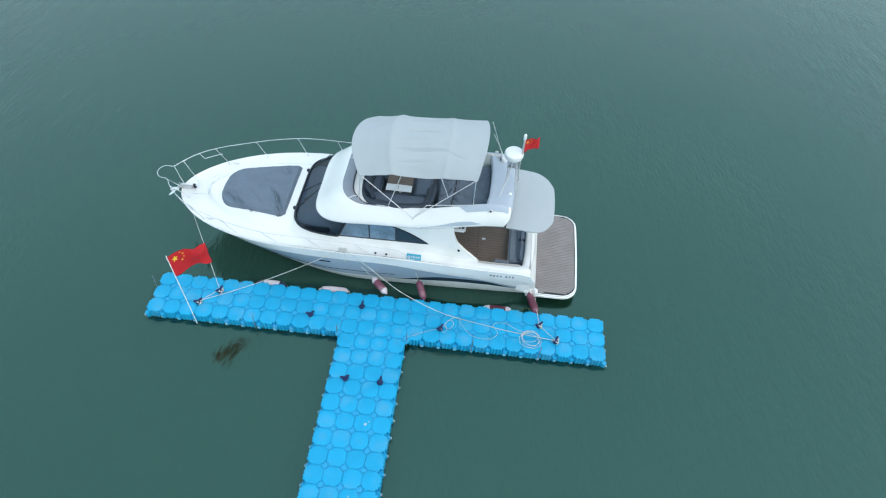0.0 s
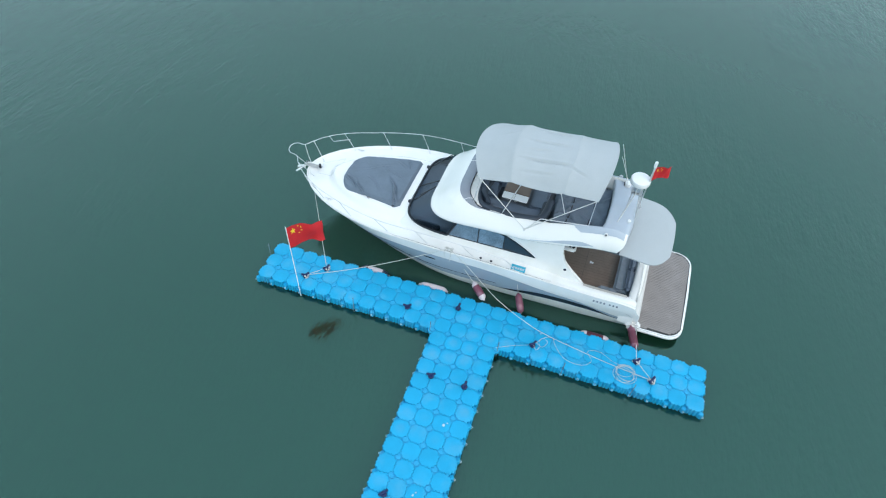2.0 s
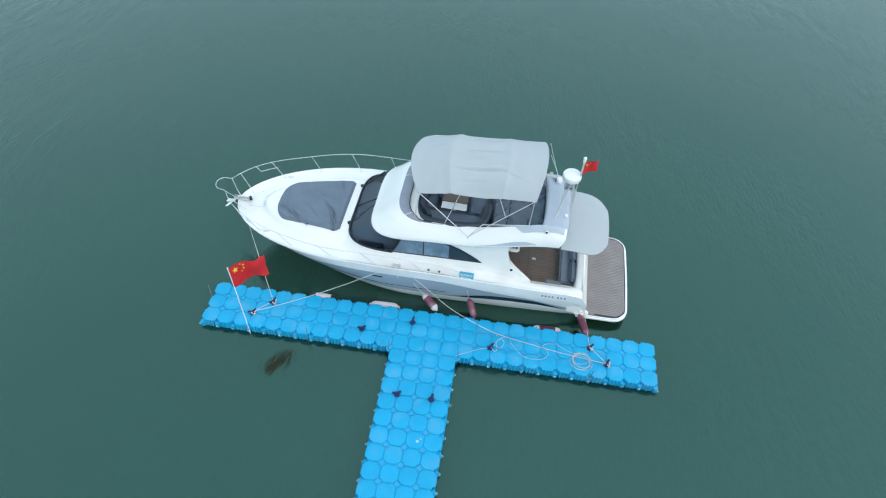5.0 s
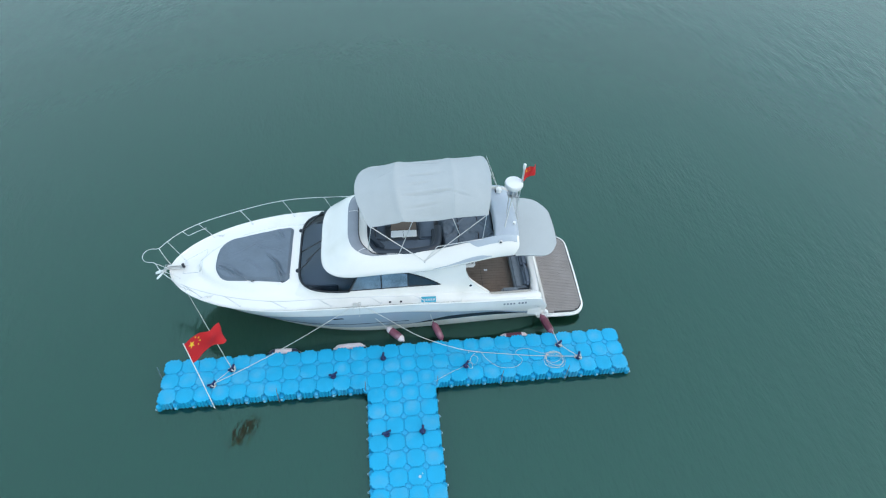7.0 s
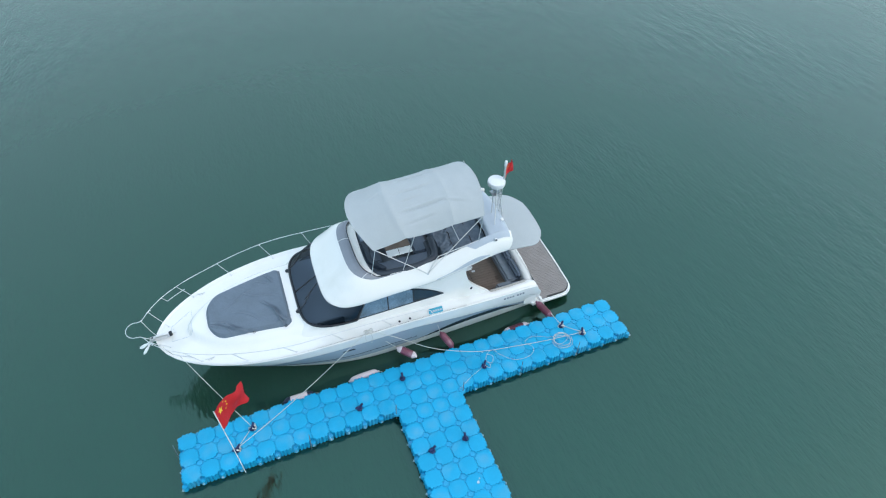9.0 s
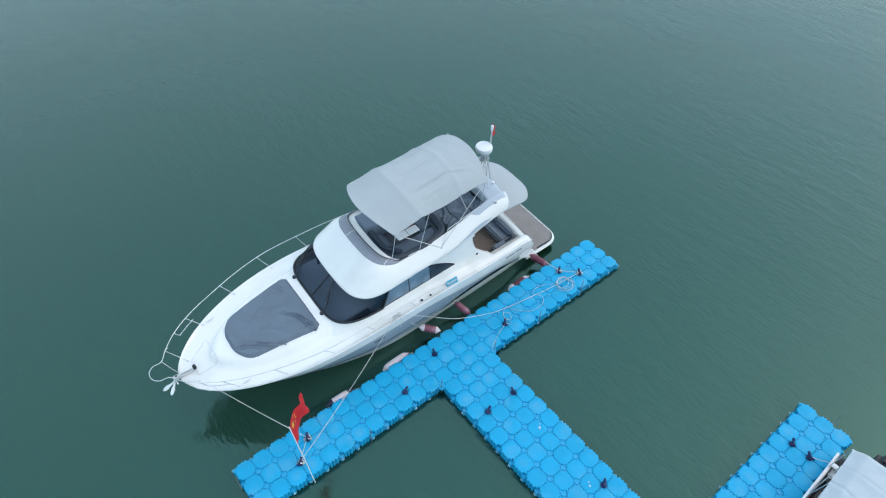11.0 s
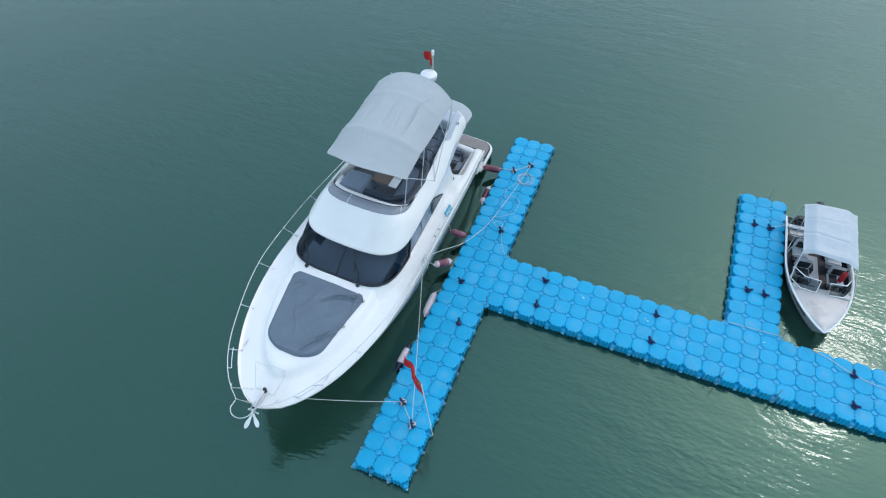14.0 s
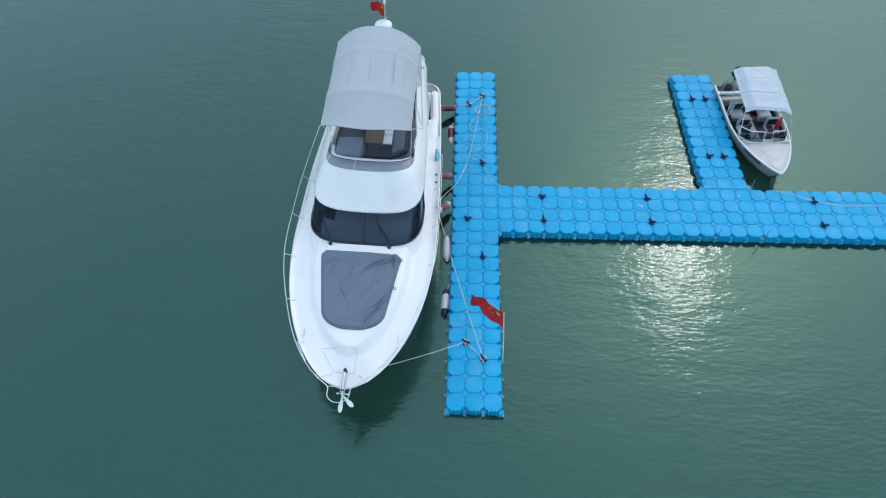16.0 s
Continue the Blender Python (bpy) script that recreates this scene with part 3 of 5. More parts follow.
def fly_level(k):
    """Front, half breadth and height of the moulding, smoothly between its levels."""
    i = min(int(k), len(FLY_LEVELS) - 2)
    e = k - i
    p = [FLY_LEVELS[min(max(j, 0), len(FLY_LEVELS) - 1)] for j in (i - 1, i, i + 1, i + 2)]
    return [0.5 * (2 * p1 + (p2 - p0) * e + (2 * p0 - 5 * p1 + 4 * p2 - p3) * e * e + (3 * p1 - p0 - 3 * p2 + p3) * e ** 3) for p0, p1, p2, p3 in zip(*p)]


def fly_wall(t, w):
    front, half, z = fly_level(w * (len(FLY_LEVELS) - 1))
    za = z
    x, y = fly_ring(t, front, half + 0.015 * smooth(3.0, 2.8, z), 3.72, -0.2, 0.5 - 0.03 * smooth(3.1, 2.8, z))
    z += fly_lift(x) * (0.78 + 0.22 * smooth(2.72, 3.0, za) if w < 0.85 else 0.3) + 0.22 * smooth(2.80, 3.20, z) * smooth(-0.5, -1.45, x)
    x -= 0.16 * smooth(3.2, 3.72, x) * smooth(3.0, 2.65, za) 
    low = 2.70 + fly_lift(x)
    z = low + (z - low) * (1 - 0.22 * smooth(3.30, 3.72, x) ** 2)
    z -= 0.10 * smooth(0.0, -1.9, x) * smooth(3.3, 2.75, za)
    y *= 1 - 0.06 * smooth(1.5, 3.7, x)
    y -= math.copysign(min(abs(y), slim(x, z) * min(1.0, abs(y) / 0.8)), y)
    return x, y, z + lift(y)


def build_flybridge():
    v, f = grid(lambda u, w: fly_wall(2 * u - 1, w), 121, 45)
    f += [tuple(range(45)), tuple(range(120 * 45, 121 * 45))]
    fly = solid("flybridge", v, f, GELCOAT, yacht, "white moulded flybridge with coaming", angle=60)
    out = [fly_ring(2 * i / 60 - 1, -1.2, 1.13, 3.75) for i in range(61)]
    part("flybridge_floor", prism(out, 2.80, 2.86), FLOOR_DARK, fly, "grey flybridge floor")
    under = [fly_ring(2 * i / 60 - 1, -2.13, 1.42, 1.70) for i in range(61)]
    part("soffit", prism(under, 2.65, 2.685), GELCOAT, fly)
    # pale grey styling piece on each side, a crescent that opens aft
    for s in (-1, 1):
        def crescent(u, w):
            x = 1.15 + 1.75 * u
            wide = 0.012 + 0.075 * smooth(0.15, 0.7, u) * (1 - smooth(0.80, 1.0, u))
            p = Vector(fly_wall(s * (0.5 + 0.5 * (x + 0.2) / 3.92), 0.235 + 0.06 * math.sin(u * 2.6) + wide * (w - 0.5)))
            return p + Vector((0, s * (0.004 + 0.012 * (1 - w)), 0.003))
        v, f = slab(crescent, 24, 4, (0, -s * 0.02, 0))
        solid("styling_crescent", v, f, ARCH, fly, "pale grey styling crescent")
    return fly


fly = build_flybridge()


def visor_band():
    """The smoked acrylic band that lies round the front of the flybridge coaming."""
    def f(u, w):
        t = -0.545 + 1.09 * u
        fade = smooth(0.545, 0.36, abs(t))
        a = Vector(fly_wall(t, 0.655))
        b = Vector((*fly_ring(t, -0.98, 1.18, 3.72), 0))
        b.z = a.z + 0.07
        p = a.lerp(b, w * (0.12 + 0.88 * fade))
        p.z = a.z + 0.012 + 0.06 * math.sin(w * math.pi * 0.8) * fade
        return p
    v, fa = slab(f, 70, 6, 0.012)
    solid("visor", v, fa, VISOR, fly, "smoked acrylic flybridge visor")
    inner = [Vector(f(u, 1.0)) + Vector((0, 0, 0.004)) for u in np.linspace(0.04, 0.96, 50)]
    v, fa = tube(inner, 0.013, 6)
    solid("visor_trim", v, fa, RUBBER, fly, "black visor edge trim")

    # pane joints coloured white, which paints in the highlight along them
    for t in (0.03, -0.33, 0.33):
        v, fa = tube([Vector(f((t + 0.545) / 1.09, w)) + Vector((0, 0, 0.006)) for w in np.linspace(0, 1, 6)], 0.007, 5)
        solid("visor_joint_highlight", v, fa, WHITE, fly)

    def dash(u, w):
        t = -0.50 + 1.0 * u
        edge = fly_ring(t, -0.97, 1.17, 3.72)[0]
        x, y = fly_ring(t, -0.97 + 0.25 * w, 1.17 - 0.12 * w, 3.72)
        return x, y, 3.27 + 0.15 * smooth(-0.4, -1.0, edge) - 0.04 * w - 0.06 * w ** 4
    v, fa = slab(dash, 50, 4, 0.02)
    solid("dash_moulding", v, fa, GELCOAT, fly, "white inner dash moulding")


visor_band()


# folds of the seat cover: place, direction, half length
SEAT_FOLDS = [(1.7, -0.8, 0.6, 0.4), (1.75, -0.4, 0.9, 0.35), (1.65, 0.1, 0.3, 0.3), (2.2, -0.75, -0.8, 0.4), (2.3, -0.35, -0.6, 0.45), (2.25, 0.2, 0.7, 0.4), (2.8, -0.7, 0.8, 0.35), (2.85, -0.2, -0.7, 0.4), (2.8, 0.4, 0.5, 0.4), (1.8, 0.6, -0.6, 0.4), (2.4, 0.8, 0.3, 0.4), (2.0, -1.0, 0.1, 0.5), (2.85, -1.0, -0.2, 0.3)]


def fly_furniture():
    # helm console under a pale cloth, on the far side
    def helm(u, w):
        x, y = -0.75 + 0.95 * u, 0.20 + 0.92 * w
        e = min(u, 1 - u, w, 1 - w)
        return x, y, 2.92 + 0.42 * smooth(0, 0.14, e) + crumple(x, y, 4, 0.03)
    v, f = slab(helm, 26, 26, 0.04)
    solid("helm_cover", v, f, material("pale_helm_cloth", (0.19, 0.24, 0.305), 0.8, vary=0.1, bump=0.3, bump_scale=16), fly, "grey cloth cover over helm console", angle=70)
    # U-shaped settee, near side
    settee = solid("settee", *tube(bezier([(-0.55, 0.18, 3.02), (-0.62, -0.45, 3.02), (-0.42, -0.92, 3.02), (0.1, -1.04, 3.02), (0.85, -1.01, 3.02), (1.25, -0.82, 3.02), (1.32, -0.2, 3.02)], 6), 0.16, 10), VINYL, fly, "slate vinyl wraparound settee")
    solid("settee_back", *tube(bezier([(-0.68, 0.18, 3.22), (-0.74, -0.45, 3.22), (-0.52, -1.01, 3.22), (0.1, -1.13, 3.22), (0.85, -1.10, 3.22), (1.30, -0.91, 3.22), (1.40, -0.2, 3.22)], 6), 0.115, 10), VINYL, settee)
    def front_back(u, w):
        y = 0.20 - 1.22 * u
        x = -0.60 + 0.30 * smooth(-0.55, -1.05, y)
        return x - 0.06 * math.sin(math.pi * w) - 0.05 * w, y, 2.88 + 0.50 * w
    v, f = slab(front_back, 24, 8, (0.13, 0, 0))
    solid("front_backrest", v, f, VINYL, settee, "tall dark front backrest", angle=70)
    part("settee_seat", block(-0.55, 1.25, -1.0, -0.52, 2.88, 3.10, 0.05), VINYL_MID, settee)
    part("settee_seat", block(0.80, 1.30, -0.50, 0.50, 2.88, 3.10, 0.06), VINYL_MID, settee)
    part("settee_seat", block(-0.62, -0.20, -0.50, 0.18, 2.88, 3.10, 0.06), VINYL_MID, settee)
    # table: a white leaf and a brown leaf
    table = part("fly_table", block(-0.03, 0.74, -0.55, -0.29, 3.22, 3.26, 0.012), WHITE, fly, "small white folding table")
    part("table_leaf", block(-0.03, 0.74, -0.28, 0.27, 3.23, 3.27, 0.012), material("brown_table_top", (0.20, 0.155, 0.13), 0.18), table, "brown table leaf")
    solid("table_leg", *lathe([(0.05, 2.88), (0.04, 3.22)], (0.35, -0.24, 0), 10), STEEL, table)
    solid("leaf_gap", *tube([(0.34, -0.54, 3.262), (0.34, -0.30, 3.262)], 0.006, 4), RUBBER, table)

    # crumpled cover over the aft seats
    def aft(u, w):
        x, y = 1.45 + 1.72 * u, -1.04 + 2.10 * w
        e = min(u * 1.2, (1 - u) * 1.2, w, 1 - w)
        bay = 0.10 * smooth(0.25, 0.5, abs(w - 0.5)) + 0.10 * smooth(0.6, 0.9, u)
        ridge = 0.0
        for k, (fx, fy, a, long) in enumerate(SEAT_FOLDS):
            du, dv = (x - fx) * math.cos(a) + (y - fy) * math.sin(a), -(x - fx) * math.sin(a) + (y - fy) * math.cos(a)
            dv += 0.04 * math.sin(du * 6 + k)
            ridge += 0.05 * (math.exp(-(dv / 0.035) ** 2) - 0.7 * math.exp(-((dv - 0.08) / 0.05) ** 2)) * math.exp(-(du / long) ** 4)
        return x, y, 2.93 + (0.20 + bay) * smooth(0, 0.10, e) + crumple(x, y, 3.0, 0.06) + ridge
    v, f = slab(aft, 110, 130, 0.04)
    cover = solid("seat_cover", v, f, COVER, fly, "crumpled slate cloth over the aft seats", angle=80)
    for x in (1.95, 2.55):
        v, f = tube([(x + 0.08 * math.sin(3 * k), -1.03 + 2.07 * k, aft((x - 1.45) / 1.72, k)[2] + 0.004) for k in np.linspace(0.02, 0.98, 30)], 0.016, 5)
        solid("strap", v, f, RUBBER, cover)


fly_furniture()


def build_arch():
    """The pale blue-grey transverse arch with mast, radar dome and lamps."""
    def f(u, w):
        y = -1.09 + 2.18 * u
        side = abs(y) / 1.09
        a = w * 2 * math.pi
        x = 3.44 + 0.38 * math.copysign(abs(math.cos(a)) ** 0.45, math.cos(a)) - 0.10 * side ** 3
        z = 3.36 + 0.24 * math.copysign(abs(math.sin(a)) ** 0.45, math.sin(a)) - 0.03 * side ** 4 - 0.10 * math.cos(a)
        return x, y, z
    v, fa = grid(f, 25, 28, wrap_v=True)
    n = len(v)
    fa += [tuple(range(28)), tuple(reversed(range(n - 28, n)))]
    arch = solid("radar_arch", v, fa, ARCH, yacht, "pale blue-grey radar arch")
    for s in (-1, 1):
        def cap(u, w):
            x = 2.12 + 1.53 * u
            t = s * (0.5 + 0.5 * (x + 0.2) / 3.92)
            p = Vector(fly_wall(t, 0.80 - (0.04 + 0.26 * smooth(0.0, 0.22, u)) * (1 - w)))
            return p + Vector((0, s * 0.012, 0.014))
        v, fa = slab(cap, 14, 8, 0.006)
        solid("arch_side", v, fa, ARCH, arch)
        v, fa = lathe([(0.055, 0), (0.055, 0.03), (0.035, 0.045)], (3.14, s * 1.205, 3.58), 12, (0, s, 0.5))
        lamp = solid("deck_lamp", v, fa, STEEL, arch, "round chrome lamp")
        v, fa = lathe([(0.036, 0.04), (0.02, 0.052)], (3.14, s * 1.205, 3.58), 12, (0, s, 0.5))
        solid("lens", v, fa, NAVY_HULL, lamp)
    dome_at = Vector((3.60, 0.03, 4.60))
    for foot, knee in (((3.48, -0.12, 3.56), (-0.10, -0.06)), ((3.32, -0.72, 3.50), (-0.02, -0.14)), ((3.88, 0.25, 3.45), (0.14, 0.06)), ((3.82, -0.20, 3.45), (0.10, -0.10))):
        v, fa = tube([foot, (dome_at.x + knee[0], dome_at.y + knee[1], 4.28), (dome_at.x + knee[0] * 0.9, dome_at.y + knee[1] * 0.9, 4.60)], 0.018, 6)
        solid("mast_leg", v, fa, STEEL, arch)
    part("mast_bracket", block(dome_at.x - 0.15, dome_at.x + 0.17, dome_at.y - 0.15, dome_at.y + 0.11, 4.27, 4.30, 0.008), ALUMINIUM_GREY, arch)
    part("light_unit", block(dome_at.x - 0.08, dome_at.x + 0.10, dome_at.y - 0.10, dome_at.y + 0.06, 4.30, 4.52, 0.03), ARCH, arch)
    v, fa = lathe([(0.10, -0.03), (0.18, 0.0), (0.262, 0.02), (0.272, 0.06), (0.272, 0.13), (0.255, 0.165), (0.20, 0.185), (0.01, 0.192)], dome_at, 24)
    solid("radar_dome", v, fa, WHITE, arch, "white radar dome")
    v, fa = lathe([(0.05, 0), (0.05, 0.05), (0.02, 0.06)], (3.66, -0.50, 3.58), 12)
    solid("deck_light", v, fa, WHITE, arch)
    # horn and whip aerials
    v, fa = lathe([(0.02, 0), (0.03, 0.15), (0.06, 0.2)], (3.30, 0.95, 3.52), 10, (-1, 0, 0.1))
    solid("horn", v, fa, STEEL, arch)
    v, fa = lathe([(0.09, 0.0), (0.10, 0.08), (0.085, 0.15), (0.01, 0.17)], (3.38, 0.88, 3.56), 14)
    cam_dome = solid("search_light", v, fa, WHITE, arch, "small white search light")
    part("lens", block(3.27, 3.30, 0.82, 0.94, 3.60, 3.68, 0.01), RUBBER, cam_dome)
    for y, tip in ((0.95, (2.98, 0.95, 4.55)), (0.75, (2.90, 1.00, 4.95))):
        v, fa = tube([(3.45, y, 3.5), tip], 0.008, 5)
        solid("aerial", v, fa, WHITE, arch)
    # aft mast with the lamp
    v, fa = tube([(3.80, 0.0, 3.45), (3.82, 0.0, 5.36)], 0.018, 8)
    mast = solid("light_mast", v, fa, STEEL, arch)
    v, fa = lathe([(0.04, 0), (0.045, 0.16), (0.03, 0.18)], (3.82, 0.0, 5.30), 10)
    solid("mast_lamp", v, fa, WHITE, mast)
    return arch


arch = build_arch()


def aft_shade():
    """The light grey shade aft of the flybridge."""
    def f(u, w):
        x = 3.66 + 1.42 * u
        e = max(0.0, (x - 4.05) / 1.03)
        half = 1.23 * (1 - min(1.0, e) ** 5 * 0.45)
        y = (2 * w - 1) * half
        return x - 0.10 * (y / 1.3) ** 2 * u, y, 3.05 - 0.10 * (y / 1.25) ** 2 - 0.20 * u ** 2
    v, fa = slab(f, 26, 25, 0.03)
    shade = solid("aft_shade", v, fa, CANVAS, yacht, "light grey canvas shade over the cockpit")
    for s in (-1, 1):
        v, fa = tube([(3.75, s * 1.18, 2.90), (4.5, s * 1.16, 2.79), (4.92, s * 0.70, 2.74)], 0.015, 6)
        solid("shade_frame", v, fa, STEEL, shade)


aft_shade()


# creases of the canvas: place, slant, half length, depth
TOP_FOLDS = [(1.05, -0.48, 0.03, 0.62, 0.022), (0.95, 0.06, 0.02, 0.50, 0.014), (0.9, -0.75, 0.06, 0.40, 0.012), (1.1, 0.55, -0.03, 0.45, 0.014), (0.8, -0.22, 0.10, 0.35, 0.010), (1.9, -0.55, -0.25, 0.30, 0.012), (-0.1, 0.2, 0.3, 0.25, 0.006)]


def bimini_top():
    """The arched grey canvas top over the flybridge on its steel frame."""
    def f(u, w):
        y = 2 * w - 1
        bow = 1 - y * y
        x = -0.60 + 3.27 * u - 0.40 * bow * (1 - u) ** 2 + 0.18 * bow * u ** 3
        front = smooth(0.28, 0.0, u)
        edge = 4.49 + 0.22 * u - 0.08 * front
        crown = 0.42 + 0.08 * u - 0.09 * front + 0.07 * math.sin(math.pi * min(1.0, u * 1.1))
        sag = 0.02 * math.exp(-((u - 0.5) / 0.16) ** 4) * (0.5 + 0.5 * math.sin(13 * y + 2 * u)) ** 4 - 0.030 * math.exp(-((u - 0.28) / 0.030) ** 2) - 0.022 * math.exp(-((u - 0.72) / 0.025) ** 2) + 0.018 * math.exp(-((u - 0.5) / 0.15) ** 4)
        for fx, fy, tilt, long, deep in TOP_FOLDS:
            across = y - fy - tilt * (x - fx)
            sag += 1.9 * deep * (math.exp(-(across / 0.022) ** 2) - 0.7 * math.exp(-((across - 0.05) / 0.04) ** 2)) * math.exp(-((x - fx) / long) ** 4)
        return x, y * 1.24 + 0.05, edge + crown * (1 - abs(y) ** 2.4) - sag + crumple(x, y, 1.6, 0.015)
    v, fa = slab(f, 120, 110, 0.012)
    top = solid("bimini", v, fa, CANVAS, yacht, "light grey canvas bimini top")
    for u in (0.0, 0.28, 0.72, 1.0):
        v, fa = tube([Vector(f(u, w)) + Vector((0, 0, 0.0 if 0 < u < 1 else -0.01)) for w in np.linspace(0, 1, 30)], 0.005 if 0 < u < 1 else 0.014, 6)
        solid("seam" if 0 < u < 1 else "hem", v, fa, SEAM if 0 < u < 1 else CANVAS, top)
    for s in (-1, 1):
        a, b, c, d = Vector(f(0.01, 0.5 + 0.5 * s)), Vector(f(0.36, 0.5 + 0.5 * s)), Vector(f(0.70, 0.5 + 0.5 * s)), Vector(f(0.99, 0.5 + 0.5 * s))
        foot, foot2 = Vector((0.92, s * 1.40, 3.08)), Vector((2.2, s * 1.15, 3.42))
        rest = Vector((1.3, s * 1.19, 3.47))
        for p, q in ((a, foot), (d, foot), (c, d.lerp(foot, 0.42)), (d, Vector((2.62, s * 1.10, 3.60))), (a, Vector((-0.72, s * 1.17, 3.32)) if s < 0 else b), (b, Vector((0.20, s * 1.28, 3.40))), (rest, foot), (rest, Vector((2.62, s * 1.10, 3.62)))):
            v, fa = tube([p, p.lerp(q, 0.5), q], 0.0125, 6)
            solid("frame_pole", v, fa, STEEL, top, "stainless frame pole")
        v, fa = lathe([(0.035, -0.03), (0.035, 0.02), (0.02, 0.03)], foot, 8)
        solid("foot", v, fa, STEEL, top)


bimini_top()


# ---- cockpit and platform ----
def build_cockpit():
    cockpit = part("cockpit_sole", block(2.05, 4.45, -1.44, 1.44, 0.80, 0.86, 0.01), CAULK, yacht, "brown teak cockpit floor")
    for k in range(26):
        y = -1.41 + k * 0.1087
        part("plank", block(2.07, 4.43, y, y + 0.1, 0.858, 0.868, 0), TEAK_BROWN, cockpit)
    for s in (-1, 1):
        # gunwale coaming
        def f(u, w):
            x = 1.85 + 2.77 * u
            a = w * 2 * math.pi
            wide = 0.165 + 0.09 * smooth(3.05, 2.75, x)
            b = sheer_half(x) - wide - 0.005
            y = b + wide * math.copysign(abs(math.cos(a)) ** 0.6, math.cos(a))
            z = sheer_z(x) - 0.29 - 0.035 * smooth(2.95, 2.05, x) - 0.12 * smooth(4.45, 4.62, x) + 0.30 * math.copysign(abs(math.sin(a)) ** 0.6, math.sin(a))
            return x, s * y, z
        v, fa = grid(f, 24, 16, wrap_v=True)
        fa += [tuple(range(16)), tuple(reversed(range(23 * 16, 24 * 16)))]
        solid("gunwale", v, fa, GELCOAT, yacht, "white cockpit gunwale")
        part("inner_side", block(2.10, 4.5, min(s * 1.38, s * 1.46), max(s * 1.38, s * 1.46), 0.8, 1.40, 0.02), GELCOAT, yacht)
        v, fa = slab(lambda u, w: (2.98 + 1.30 * u, s * (sheer_half(2.98 + 1.30 * u) - 0.335 + 0.09 * w), sheer_z(2.98 + 1.30 * u) + 0.012 - 0.02 * (1 - w)), 12, 3, 0.02)
        solid("gunwale_cap", v, fa, PALE_TEAK, yacht, "thin weathered teak capping")
    # transom moulding that slopes down to the platform, and the bench before it
    profile = [(4.42, 0.5), (4.42, 1.33), (4.45, 1.39), (4.50, 1.41), (4.62, 1.41), (4.68, 1.38), (4.73, 1.28), (4.84, 0.80), (4.88, 0.50), (4.88, 0.40)]

    def t(u, w):
        y = -1.70 + 3.40 * u
        x, z = profile[min(int(w * 10), 9)]
        return x - 0.16 * (abs(y) / 1.70) ** 3, y, z
    v, fa = grid(t, 28, 10, wrap_v=True)
    n = len(v)
    fa += [tuple(range(10)), tuple(reversed(range(n - 10, n)))]
    transom = solid("transom", v, fa, GELCOAT, yacht, "white curved transom", angle=50)
    for y in (0.62, 0.78, 1.10):
        part("vent_slot", block(4.655, 4.70, y, y + 0.09, 1.372, 1.392, 0.004), ARCH, transom)
    bench = part("cockpit_bench", block(3.90, 4.40, -1.08, 1.36, 0.86, 1.16, 0.06, 3), BENCH, yacht, "blue-grey cockpit bench")
    for k in range(3):
        part("back_cushion", block(4.20, 4.41, -1.10 + k * 0.82, -0.29 + k * 0.82, 1.10, 1.37, 0.07, 3), VINYL_MID, bench, "slate back cushion")
    part("side_seat", block(3.45, 4.0, -1.37, -1.03, 0.86, 1.16, 0.06, 3), BENCH, bench)
    part("side_cushion", block(3.47, 4.25, -1.38, -1.24, 1.10, 1.30, 0.05, 3), VINYL_MID, bench)
    v, fa = tube([(2.9, -1.35, 0.871), (2.9, 1.35, 0.871)], 0.006, 4)
    solid("hatch_seam", v, fa, CAULK, cockpit)
    part("hatch_pull", block(3.02, 3.14, -0.12, -0.04, 0.868, 0.876, 0.003), STEEL, cockpit)
    # engine gauge box under the flybridge
    box = part("cockpit_console", block(2.11, 2.49, -1.20, -0.92, 2.40, 2.52, 0.05, 3), WHITE, yacht, "white winch control box")
    for x in (2.30, 2.40):
        v, fa = lathe([(0.045, 0), (0.04, 0.02), (0.01, 0.024)], (x, -1.07, 2.515), 12)
        solid("dial", v, fa, RUBBER, box)


build_cockpit()


def platform_half(x):
    """Half breadth of the swim platform, with well rounded aft corners."""
    e = min(1.0, max(0.0, (x - 5.72) / 0.52))
    return 1.77 - 0.02 * (x - 4.5) - 0.52 * (1 - (1 - e ** 2.2) ** 0.45)


def platform_ring(inset, front):
    aft = 6.245 - inset
    xs = [front + (aft - front) * (1 - (1 - k / 30) ** 1.8) for k in range(31)]
    half = [platform_half(min(6.24, x + 0.6 * inset * smooth(5.6, 6.1, x))) - inset for x in xs]
    return [(x, -h) for x, h in zip(xs, half)] + [(aft + 0.012, -0.5), (aft + 0.018, 0), (aft + 0.012, 0.5)] + [(x, h) for x, h in reversed(list(zip(xs, half)))]


